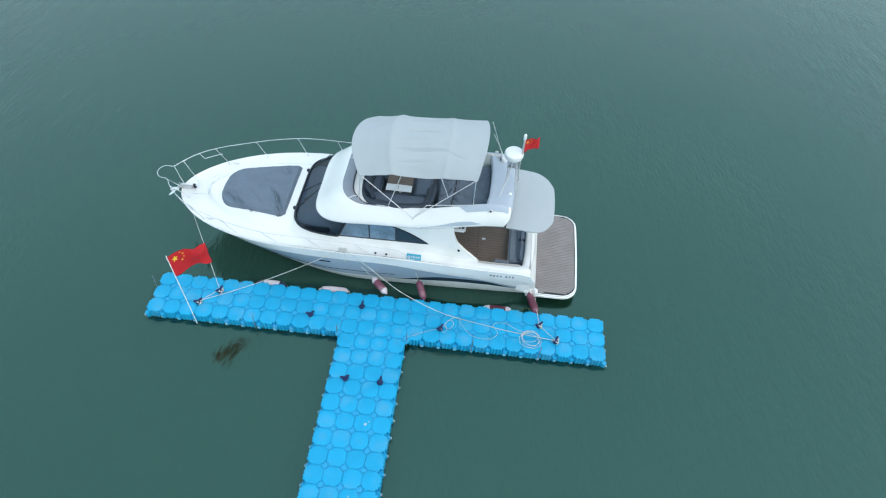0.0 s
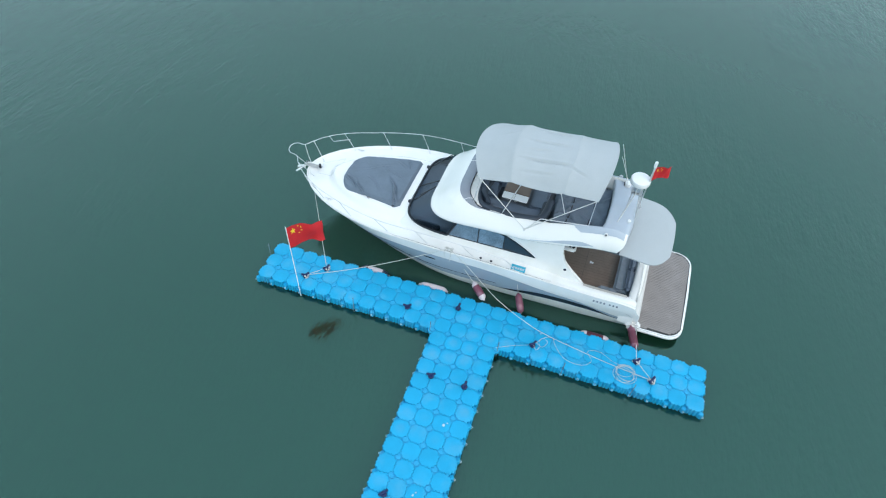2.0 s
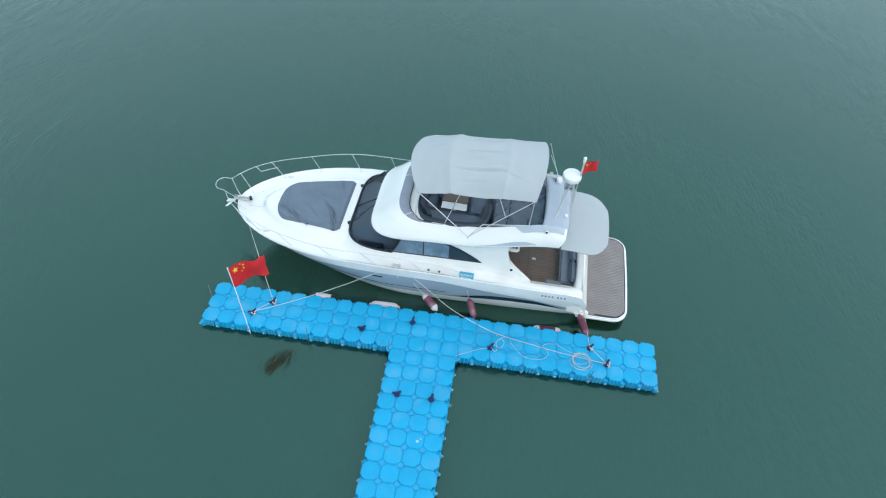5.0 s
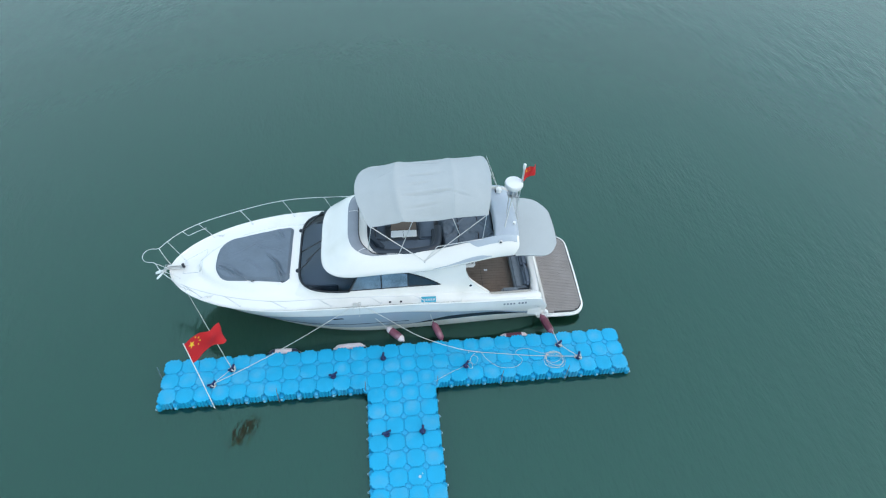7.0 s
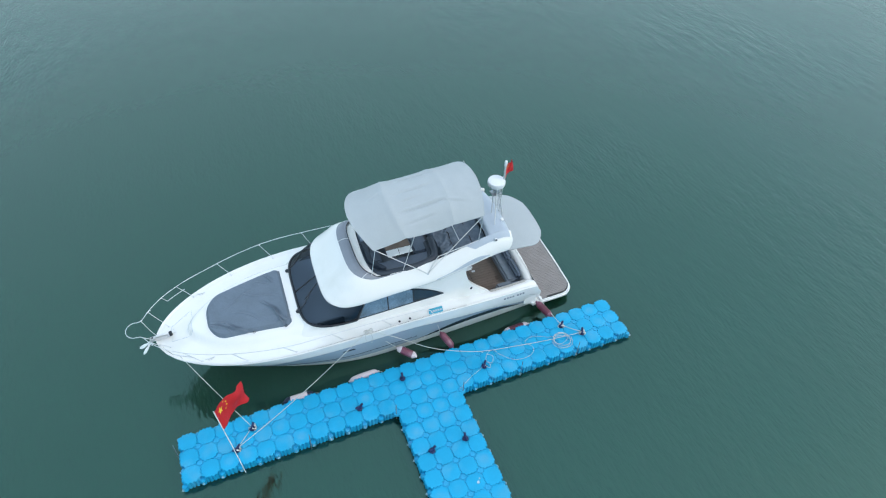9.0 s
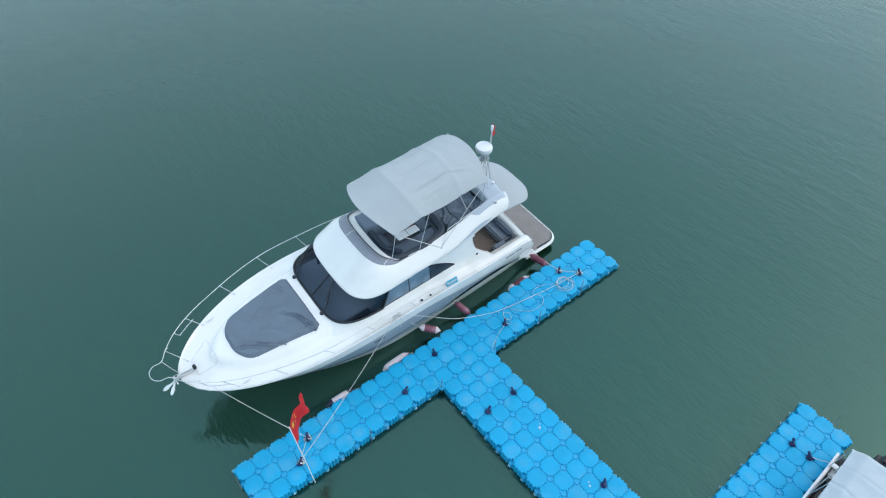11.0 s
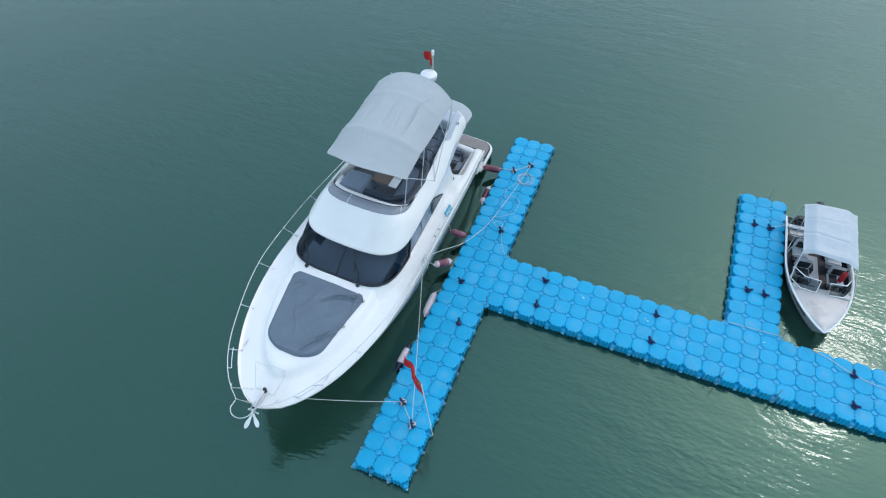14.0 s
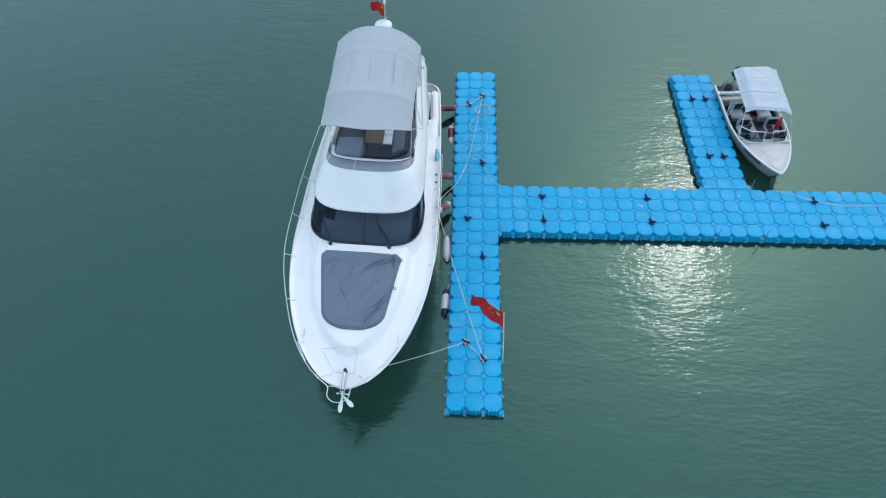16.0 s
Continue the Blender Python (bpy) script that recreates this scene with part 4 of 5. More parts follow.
def build_platform():
    plat = part("swim_platform", prism(platform_ring(0.0, 4.6), 0.30, 0.45, 0.045), GELCOAT, yacht, "white swim platform with weathered teak")
    pad = platform_ring(0.075, 4.82)
    part("teak_bed", prism(pad, 0.44, 0.454), CAULK, plat)
    y = -1.665
    while y < 1.61:
        reach = 6.15
        while platform_half(min(6.24, reach + 0.05)) - 0.09 < max(abs(y), abs(y + 0.056)) and reach > 5.0:
            reach -= 0.02
        part("plank", block(4.83, reach, y, y + 0.058, 0.452, 0.462, 0), TEAK, plat)
        y += 0.064
    for y in (-1.62, 1.62):
        v, fa = tube([(4.86, y - 0.1, 0.47), (4.86, y - 0.1, 0.57), (4.86, y + 0.1, 0.57), (4.86, y + 0.1, 0.47)], 0.02, 6)
        solid("stern_cleat", v, fa, STEEL, plat)
    part("corner_step", block(4.50, 4.98, -1.755, -1.53, 0.40, 0.55, 0.05, 3), GELCOAT, plat)
    part("corner_step", block(4.50, 4.98, 1.53, 1.755, 0.40, 0.55, 0.05, 3), GELCOAT, plat)


build_platform()


# ---- rails, anchor, cleats ----
def rail_half(x):
    """The bow rail in plan: along the hull, drawn in at the stem."""
    return max(0.34, sheer_half(x + 0.28) - 0.06 + 0.13 * smooth(-5.5, -3.0, x))


def rail_z(x):
    return sheer_z(x) + 0.59 + 0.07 * smooth(-5.0, -6.8, x) - 0.10 * smooth(-1.5, 0.5, x)


def build_rails():
    tops = {}
    for s in (-1, 1):
        end = 0.55 if s < 0 else 1.60
        pts = [Vector((x, s * rail_half(x), rail_z(x))) for x in np.linspace(-7.03, end, 44)]
        pts += [Vector((end + 0.25, s * rail_half(end + 0.25), rail_z(end) - 0.18)), Vector((end + 0.37, s * (rail_half(end + 0.35) - 0.08), sheer_z(end + 0.37)))]
        v, f = tube(pts, 0.0105, 8)
        rail = solid("bow_rail", v, f, STEEL, yacht, "polished stainless bow rail")
        tops[s] = pts[0]
        for xb, xt in ((-6.63, -7.02), (-5.82, -6.17), (-4.61, -4.92), (-3.24, -3.57), (-1.90, -2.20), (-0.42, -0.72)):
            b = 0.38 if xb < -6.5 else sheer_half(xb) - 0.10
            foot = Vector((xb, s * b, deck_z(xb, b)))
            v, f = tube([foot, Vector((xt, s * rail_half(xt), rail_z(xt)))], 0.0095, 6)
            post = solid("stanchion", v, f, STEEL, rail)
            v, f = lathe([(0.035, 0), (0.03, 0.02), (0.016, 0.03)], foot, 8)
            solid("base", v, f, STEEL, post)
        step = [Vector((x, s * (rail_half(x) - 0.05), rail_z(x) - 0.25)) for x in np.linspace(-6.50, -5.99, 8)]
        v, f = tube([Vector((-6.62, s * rail_half(-6.62), rail_z(-6.62)))] + step, 0.011, 6)
        solid("mid_rail", v, f, STEEL, rail)
    z = tops[1].z
    loop = bezier([tops[-1] + Vector((0.10, -0.06, 0)), tops[-1], (-7.22, -0.29, z), (-7.45, -0.26, z + 0.02), (-7.58, -0.15, z + 0.03), (-7.62, 0.0, z + 0.03), (-7.58, 0.15, z + 0.03), (-7.45, 0.26, z + 0.02), (-7.22, 0.29, z), tops[1], tops[1] + Vector((0.10, 0.06, 0))], 6)
    v, f = tube(loop, 0.0105, 8)
    pulpit = solid("pulpit", v, f, STEEL, yacht, "stainless pulpit loop ahead of the bow")
    for s in (-1, 1):
        v, f = tube([(-7.22, s * 0.30, z), (-7.08, s * 0.16, 1.90), (-6.98, s * 0.10, 1.68)], 0.011, 6)
        solid("pulpit_leg", v, f, STEEL, pulpit)


build_rails()


def build_anchor():
    roller = part("bow_roller", block(-7.10, -6.60, -0.035, 0.035, 1.62, 1.66, 0.012), STEEL, yacht, "stainless bow roller")
    for side in (-1, 1):
        part("cheek", block(-7.14, -6.66, side * 0.045 - 0.006, side * 0.045 + 0.006, 1.61, 1.74, 0.005), STEEL, roller)
    v, f = tube([(-7.08, -0.05, 1.70), (-7.08, 0.05, 1.70)], 0.03, 10)
    solid("wheel", v, f, RUBBER, roller)
    anchor = solid("anchor", *tube([(-6.62, 0, 1.75), (-6.95, 0, 1.75), (-7.12, 0, 1.68), (-7.22, 0, 1.52)], 0.026, 8), GALV, roller, "bright galvanised anchor with two flukes")
    # two blades that open from the crown, each a long leaf with a thickness
    for tip, out in (((-7.53, 0.04, 1.36), (0, 1, 0.2)), ((-7.40, -0.29, 1.46), (0.6, -0.5, 0.3))):
        root, tip, out = Vector((-7.16, 0, 1.56)), Vector(tip), Vector(out).normalized()
        along = tip - root
        flat = along.cross(out).normalized()
        wide = flat.cross(along).normalized()
        rim = []
        for side in (-1, 1):
            leaf = [root + along * u + wide * side * w for u, w in ((0.0, 0.020), (0.35, 0.030), (0.65, 0.058), (0.88, 0.050), (1.0, 0.012))]
            rim += leaf if side < 0 else leaf[::-1]
        n = len(rim)
        verts = [p + flat * 0.010 for p in rim] + [p - flat * 0.010 for p in rim]
        solid("fluke", verts, [tuple(range(n)), tuple(reversed(range(n, 2 * n)))] + [(k, k + n, (k + 1) % n + n, (k + 1) % n) for k in range(n)], GALV, anchor, smooth=False)
    v, f = tube([(-7.13, -0.13, 1.58), (-7.13, 0.13, 1.60)], 0.014, 8)
    stock = solid("stock", v, f, GALV, anchor)
    for side in (-1, 1):
        v, f = lathe([(0.008, -0.024), (0.024, -0.01), (0.024, 0.01), (0.008, 0.024)], (-7.13, side * 0.13, 1.59 + 0.01 * side), 10)
        solid("knob", v, f, GALV, stock)
    v, f = tube([(-6.40, 0.0, 1.72), (-6.52, 0.004, 1.735), (-6.64, 0, 1.745)], 0.012, 6)
    solid("chain", v, f, STEEL, anchor)
    # windlass and the lid beside it
    def lid(u, w):
        x = -6.57 + 0.62 * u
        y = -0.22 + w * (0.53 + 0.42 * u)
        return x, y, deck_z(x, y) + 0.006
    v, f = slab(lid, 10, 12, 0.01)
    solid("anchor_hatch", v, f, GELCOAT, yacht, "white anchor locker lid")
    v, f = lathe([(0.05, 0), (0.05, 0.05), (0.036, 0.08), (0.036, 0.10), (0.05, 0.115), (0.045, 0.13), (0.01, 0.135)], (-6.57, 0, 1.66), 14)
    solid("windlass", v, f, RUBBER, yacht, "small dark anchor windlass")
    ring = [lid(0, k) for k in np.linspace(0, 1, 8)] + [lid(k, 1) for k in np.linspace(0.1, 1, 8)] + [lid(1, k) for k in np.linspace(0.9, 0, 8)] + [lid(k, 0) for k in np.linspace(0.9, 0.1, 8)]
    v, f = tube(ring, 0.005, 4, True)
    solid("hatch_gap", v, f, ARCH, yacht)
    for x, y in ((-6.12, 0.58), (-6.50, 0.22)):
        v, f = lathe([(0.022, 0), (0.022, 0.012), (0.004, 0.016)], (x, y, deck_z(x, y) + 0.006), 10)
        solid("hatch_latch", v, f, STEEL, yacht)


build_anchor()


def deck_cleat(x, s, dz=0.0):
    b = sheer_half(x) - (0.06 if x > -3 else 0.20)
    z = deck_z(x, b) + dz if x < -3 else sheer_z(x) + 0.03 + dz
    v, f = tube([(x - 0.13, s * b, z + 0.07), (x - 0.05, s * b, z + 0.06), (x + 0.05, s * b, z + 0.06), (x + 0.13, s * b, z + 0.07)], 0.016, 6)
    c = solid("cleat", v, f, STEEL, yacht, "stainless mooring cleat")
    for d in (-0.04, 0.04):
        v, f = lathe([(0.02, 0), (0.016, 0.06)], (x + d, s * b, z), 8)
        solid("horn_post", v, f, STEEL, c)


for s in (-1, 1):
    deck_cleat(-1.14, s)
    deck_cleat(-5.6, s)
for x in (-0.15, 0.18):
    v, f = lathe([(0.036, 0), (0.036, 0.012), (0.02, 0.014)], (x, -(sheer_half(x) - 0.10), sheer_z(x) + 0.0), 12)
    solid("filler_cap", v, f, RUBBER, yacht, "dark deck filler cap")


def hull_sign():
    y, z = -1.87, 1.83
    sign = part("sign", block(-0.22, 0.22, -0.012, 0.012, -0.09, 0.09, 0.004), SIGN_BLUE, yacht, "small blue notice with white bars on the rail")
    sign.matrix_local = pose(1.02, y, z, -38, 0, 0)
    for k in range(5):
        part("bar", block(-0.17 + 0.075 * k, -0.115 + 0.075 * k, -0.018, -0.010, -0.035, 0.03, 0), ARCH, sign)
    for k in range(7):
        x = 3.38 + 0.105 * k + (0.06 if k > 3 else 0)
        b = hull_point((x + 6.9) / 11.75, 0.88)[1]
        zz = -0.4 + (sheer_z(x) + 0.4) * 0.88
        part("lettering_bar", block(x, x + 0.055, -b - 0.012, -b + 0.01, zz - 0.03, zz + 0.03, 0), VISOR, yacht)


hull_sign()


# ---- flags ----
def star(size):
    return [(size * (1 if k % 2 == 0 else 0.4) * math.sin(math.pi * k / 5), size * (1 if k % 2 == 0 else 0.4) * math.cos(math.pi * k / 5)) for k in range(10)]


def flag_cloth(f, parent, length, height, stars=True):
    v, fa = grid(f, 28, 16)
    n = len(v)
    cloth = solid("flag", v, fa, FLAG_RED, parent, "red cloth flag with yellow stars")
    if not stars:
        return
    spots = [(0.17, 0.25, 0.15)] + [(0.33, 0.10, 0.05), (0.40, 0.20, 0.05), (0.40, 0.35, 0.05), (0.33, 0.45, 0.05)]
    for cu, cw, size in spots:
        for off in (0.006, -0.006):
            ring = []
            p0, pu, pw = (Vector(f(*q)) for q in ((cu, cw), (cu + 0.02, cw), (cu, cw + 0.02)))
            up = (pu - p0).cross(pw - p0).normalized()
            for a, b in star(size * height * 1.0):
                ring.append(Vector(f(min(1, max(0, cu + a / length)), min(1, max(0, cw - b / height)))) + up * off)
            solid("star", [p0 + up * off] + ring, [(0, k + 1, (k + 1) % 10 + 1) for k in range(10)], YELLOW, cloth, smooth=False)


def dock_flag():
    pole = thing("dock_flag", (-5.42, -0.08, 0.0), "red flag with yellow stars on a thin white pole", "flag")
    v, f = tube([(0, 0, -0.25), (-0.04, 0.09, 1.4), (-0.10, 0.19, 3.0)], 0.014, 8)
    solid("flagpole", v, f, WHITE, pole)
    L, H = 1.25, 0.80

    def cloth(u, w):
        d = L * u
        wave = 0.08 * u ** 0.8 * math.sin(7.5 * u - 1.6 * w) + 0.03 * u * math.sin(17 * u + 3 * w) + 0.04 * u * math.sin(6 * w + 4 * u)
        dx, dy = 0.66, 0.75
        return -0.09 + 0.02 * w + dx * d * 0.86 - dy * wave, 0.18 - 0.04 * w + dy * d * 0.86 + dx * wave, 2.97 - H * w * (1 - 0.10 * u) - 0.20 * u ** 1.6 + 0.07 * u * math.sin(6 * u - 2 * w)
    flag_cloth(cloth, pole, L, H)


dock_flag()


def yacht_flag():
    pole = thing("yacht_flag", aboard(3.84, 0.0, 5.30), "small red flag tied to the mast of the yacht", "flag")
    L, H = 0.80, 0.46
    v, f = tube([(0, 0, 0.0), (0, 0, -0.56)], 0.010, 6)
    solid("halyard", v, f, ROPE, pole)

    def cloth(u, w):
        wave = 0.07 * u * math.sin(8 * u - w) + 0.02 * u * math.sin(19 * u + 3 * w)
        return 0.74 * L * u * 0.85 - 0.67 * wave, 0.67 * L * u * 0.85 + 0.74 * wave, -0.02 - H * w * (1 - 0.35 * u) - 0.22 * u ** 1.4
    flag_cloth(cloth, pole, L, H)


yacht_flag()


# ---- fenders ----
CL = aboard(-1.14, 0.06 - sheer_half(-1.14), sheer_z(-1.14) + 0.10)
def fender(at, way, body, ends, length=0.92, r=0.125, label="", line=None):
    f = thing("fender", at, label, "fender", "fenders between yacht and dock")
    h = length / 2
    w = Vector(way).normalized()
    prof = lambda a, b, ra, rb: [(ra, a), ((ra + rb) / 2 + 0.004, (a + b) / 2), (rb, b)]
    v, fa = lathe([(r * 0.97, -h * 0.55), (r, -h * 0.3), (r * 1.02, 0), (r, h * 0.3), (r * 0.97, h * 0.55)], (0, 0, 0), 16, w)
    solid("body", v, fa, body, f)
    for s in (-1, 1):
        v, fa = lathe([(r * 0.97, s * h * 0.55), (r * 0.9, s * h * 0.75), (r * 0.62, s * h * 0.9), (r * 0.3, s * h * 0.97), (r * 0.24, s * h * 1.08)], (0, 0, 0), 16, w)
        solid("end_cap", v, fa, ends, f)
    if line:
        v, fa = tube([w * h * 1.05, Vector(line) - Vector(at)], 0.009, 5)
        solid("lanyard", v, fa, ROPE, f)
    return f


fender((-1.54, 1.64, 0.08), (1, 0.02, 0.02), PINK_WHITE, PINK_WHITE, label="faded white fender afloat along the dock edge", line=(-1.0, 1.45, 0.30))
fender((-3.56, 1.63, 0.08), (1, -0.03, 0.0), PINK_WHITE, NAVY_VINYL, label="faded white fender with navy ends along the dock edge", line=(-3.0, 1.45, 0.30))
fender((3.72, 1.64, 0.02), (1, 0.02, 0), MAROON, PINK_WHITE, label="maroon fender with white ends on the dock edge", line=(4.2, 1.45, 0.30))
fender((-0.08, 1.80, 0.40), (-0.62, 0.52, 0.22), MAUVE, PINK_WHITE, 0.66, 0.12, "maroon and white fender hanging from the yacht", line=CL)
fender((1.26, 1.76, 0.44), (-0.28, 0.55, 0.36), MAUVE, MAUVE, 0.62, 0.11, "maroon fender hanging from the yacht", line=aboard(0.95, -1.88, 1.70))
fender((4.80, 1.78, 0.36), (-0.28, 0.62, 0.22), MAROON, MAUVE, 0.70, 0.12, "maroon fender hanging at the yacht's stern corner", line=aboard(4.86, -1.62, 0.57))

# ---- mooring lines ----
TOP = 0.30


def rope(name, points, label, r=0.0095):
    v, f = tube(points, r, 6)
    return tagged(solid(name, v, f, ROPE), label, "rope", "mooring lines")


rope("cleat_hitch", [CL + Vector((0.13 * math.cos(a), 0.035 * math.sin(a * 2) - 0.02, 0.02 + 0.015 * math.sin(a * 3))) for a in np.linspace(0, 14, 50)], "pale rope hitched round the yacht's side cleat", 0.012)
rope("rope_tail", bezier([CL, CL + Vector((0.05, -0.06, 0.0)), CL + Vector((0.08, -0.12, -0.22)), CL + Vector((0.05, -0.10, -0.50))], 6), "loose pale rope end hanging down the hull", 0.010)
rope("rope_tail", bezier([CL, CL + Vector((-0.08, -0.06, 0.0)), CL + Vector((-0.12, -0.12, -0.16)), CL + Vector((-0.10, -0.10, -0.32))], 6), "loose pale rope end hanging down the hull", 0.010)
rope("mooring_line", rope_points(CL, (-5.46, 0.52, TOP + 0.07), 0.16), "pale rope from the yacht's side cleat to the dock")
rope("mooring_line", rope_points(aboard(-6.42, -0.80, sheer_z(-6.42) + 0.05), (-5.0, 1.0, TOP + 0.08), 0.06) + [Vector((-5.2, 0.8, TOP + 0.05)), Vector((-5.5, 0.5, TOP + 0.07))], "pale rope from the bow to the dock cleats")
rope("mooring_line", bezier([CL, (-0.4, 1.72, 1.42), (0.6, 1.38, 0.82), (1.6, 1.12, 0.47), (2.3, 0.98, TOP + 0.03), (3.2, 0.82, TOP + 0.02), (4.2, 0.66, TOP + 0.02), (5.45, 0.5, TOP + 0.06)], 8), "slack pale rope from the yacht's side down onto the dock")
rope("mooring_line", rope_points(aboard(4.86, -1.62, 0.57), (5.0, 1.0, TOP + 0.08), 0.05) + [Vector((5.2, 0.8, TOP + 0.05)), Vector((5.5, 0.5, TOP + 0.07))], "pale rope from the stern to the dock cleats")
rope("mooring_line", bezier([(1.0, 0.03, TOP + 0.03), (1.5, 0.30, TOP + 0.02), (2.0, 0.5, TOP + 0.06), (2.25, 0.85, TOP + 0.02), (2.5, 0.95, TOP + 0.02), (2.65, 0.70, TOP + 0.02), (3.0, 0.36, TOP + 0.02), (3.5, 0.32, TOP + 0.02), (3.75, 0.55, TOP + 0.02), (3.6, 0.85, TOP + 0.02), (3.95, 0.95, TOP + 0.02), (4.4, 0.74, TOP + 0.02), (4.7, 0.72, TOP + 0.03)], 8), "loose pale rope lying in curves on the dock", 0.0055)
rope("rope_loop", bezier([(2.0, 0.52, TOP + 0.07), (2.12, 0.38, TOP + 0.02), (2.20, 0.46, TOP + 0.02), (2.16, 0.70, TOP + 0.02), (2.26, 0.84, TOP + 0.02), (2.40, 0.74, TOP + 0.02), (2.28, 0.52, TOP + 0.02), (2.10, 0.60, TOP + 0.03), (2.02, 0.48, TOP + 0.06)], 8), "small loops of pale rope beside a dock cleat", 0.0055)
coil = []
for k in range(5 * 18):
    a = 2 * math.pi * k / 18
    r = 0.23 + 0.05 * math.sin(a * 0.31) + 0.03 * math.sin(a * 1.7)
    coil.append((4.74 + 0.05 * math.sin(a * 0.23) + r * 1.15 * math.cos(a), 0.48 + 0.04 * math.cos(a * 0.37) + r * math.sin(a), TOP + 0.02 + 0.012 * (k // 18) % 0.05))
rope("rope_coil", coil, "loose coil of pale rope on the dock", 0.0055)


# ---- floating dock ----
dock = thing("floating_dock", (0, 0, 0), "T-shaped floating dock of bright blue plastic cubes with a side finger", "dock")


def float_mesh(phase):
    n = 128

    def ring(shrink, z, flute=0.041):
        out = []
        for k in range(n):
            t = 2 * math.pi * k / n
            c, s = math.cos(t), math.sin(t)
            r = min(0.2495 / max(abs(c), abs(s)), 0.268 * math.sqrt(2) / (abs(c) + abs(s)))
            r += flute * (abs(math.cos(8 * t) if phase > 0 else math.sin(8 * t)) ** 0.8 - 0.62) - 0.002
            out.append((r * shrink * c, r * shrink * s, z))
        return out
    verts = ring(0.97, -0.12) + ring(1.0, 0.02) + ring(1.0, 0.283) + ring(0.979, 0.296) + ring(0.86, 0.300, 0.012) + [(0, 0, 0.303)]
    faces = []
    for i in range(4):
        for k in range(n):
            faces.append((i * n + k, i * n + (k + 1) % n, (i + 1) * n + (k + 1) % n, (i + 1) * n + k))
    faces += [(4 * n + k, 4 * n + (k + 1) % n, 5 * n) for k in range(n)]
    me = bpy.data.meshes.new("float")
    me.from_pydata(verts, [], faces)
    for p in me.polygons:
        p.use_smooth = p.index >= 3 * n
    me.materials.append(DOCK)
    me.materials.append(WATERLINE)
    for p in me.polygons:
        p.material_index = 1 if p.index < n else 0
    return me


def pin_mesh():
    v, f = lathe([(0.13, 0.20), (0.13, 0.272), (0.068, 0.276), (0.067, 0.294), (0.062, 0.298), (0.045, 0.298), (0.040, 0.294), (0.008, 0.293)], (0, 0, 0), 20)
    me = bpy.data.meshes.new("connector_pin")
    me.from_pydata([tuple(p) for p in v], [], f)
    me.materials.append(DOCK_PIN)
    return me


def nut_mesh():
    """The ribbed stack of lugs at an outer joint, with a pale threaded ring on its outer side (local -y)."""
    n, verts, faces = 20, [], []
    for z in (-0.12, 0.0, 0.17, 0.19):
        for k in range(n):
            t = 2 * math.pi * k / n
            r = (0.078 if z < 0.18 else 0.06) + 0.007 * math.cos(10 * t)
            verts.append((r * math.cos(t), 0.05 + r * math.sin(t), z))
    for i in range(3):
        faces += [(i * n + k, i * n + (k + 1) % n, (i + 1) * n + (k + 1) % n, (i + 1) * n + k) for k in range(n)]
    faces.append(tuple(range(3 * n, 4 * n)))
    ring, rf = tube([(0.026 * math.cos(a), -0.044 + 0.022 * math.sin(a), 0.11) for a in np.linspace(0, 2 * math.pi, 10, endpoint=False)], 0.009, 5, True)
    me = bpy.data.meshes.new("edge_lug")
    m = len(verts)
    me.from_pydata(verts + [tuple(p) for p in ring], [], faces + [tuple(k + m for k in q) for q in rf])
    me.materials.append(DOCK)
    me.materials.append(NUT)
    me.materials.append(WATERLINE)
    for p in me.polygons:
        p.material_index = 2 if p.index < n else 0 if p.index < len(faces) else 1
    return me


FLOATS, PIN, NUT_MESH = (float_mesh(1), float_mesh(-1)), pin_mesh(), nut_mesh()
STEM_END = -15.0
cells = set()
for i in range(28):
    for j in range(3):
        cells.add((i - 14, j))
for i in range(4):
    for j in range(int(-STEM_END * 2)):
        cells.add((i - 2, -1 - j))
for i in range(12):
    for j in range(3):
        cells.add((2 + i, -17 + j))
for i, j in sorted(cells):
    ob = new("float", FLOATS[(i + j) % 2])
    ob.parent = dock
    ob.location = (i * 0.5 + 0.25, j * 0.5 + 0.25, random.uniform(-0.006, 0.006))
    ob.rotation_euler = (random.uniform(-0.008, 0.008), random.uniform(-0.008, 0.008), random.randrange(4) * math.pi / 2)
corners = {}
for i, j in cells:
    for a, b in ((0, 0), (1, 0), (0, 1), (1, 1)):
        corners[(i + a, j + b)] = corners.get((i + a, j + b), 0) + 1
for (i, j), n in sorted(corners.items()):
    ob = new("connector_pin", PIN) if n >= 3 else new("edge_lug", NUT_MESH)
    ob.parent = dock
    ob.location = (i * 0.5, j * 0.5, 0)
    if n < 3:  # turn the ring to the open water
        inner = [(a + 0.5, b + 0.5) for a in (-1, 0) for b in (-1, 0) if (i + a, j + b) in cells]
        ob.rotation_euler = (0, 0, math.atan2(sum(p[1] for p in inner), sum(p[0] for p in inner)) - math.pi / 2)


def dock_cleat(at, turn):
    c = thing("dock_cleat", (*at, 0.285), "dark navy plastic mooring cleat on the blue dock", "cleat", "dock cleats", turn)
    v, f = lathe([(0.085, 0), (0.085, 0.025), (0.06, 0.04)], (0, 0, 0), 14)
    solid("base", v, f, CLEAT, c)
    for s in (-1, 1):
        v, f = tube([(s * 0.025, 0, 0.03), (s * 0.03, 0, 0.09), (s * 0.08, 0, 0.135), (s * 0.125, 0, 0.15)], 0.034, 8)
        solid("horn", v, f, CLEAT, c)
    v, f = tube([(-0.04, 0, 0.10), (0.04, 0, 0.10)], 0.03, 8)
    solid("bridge", v, f, CLEAT, c)
    return c


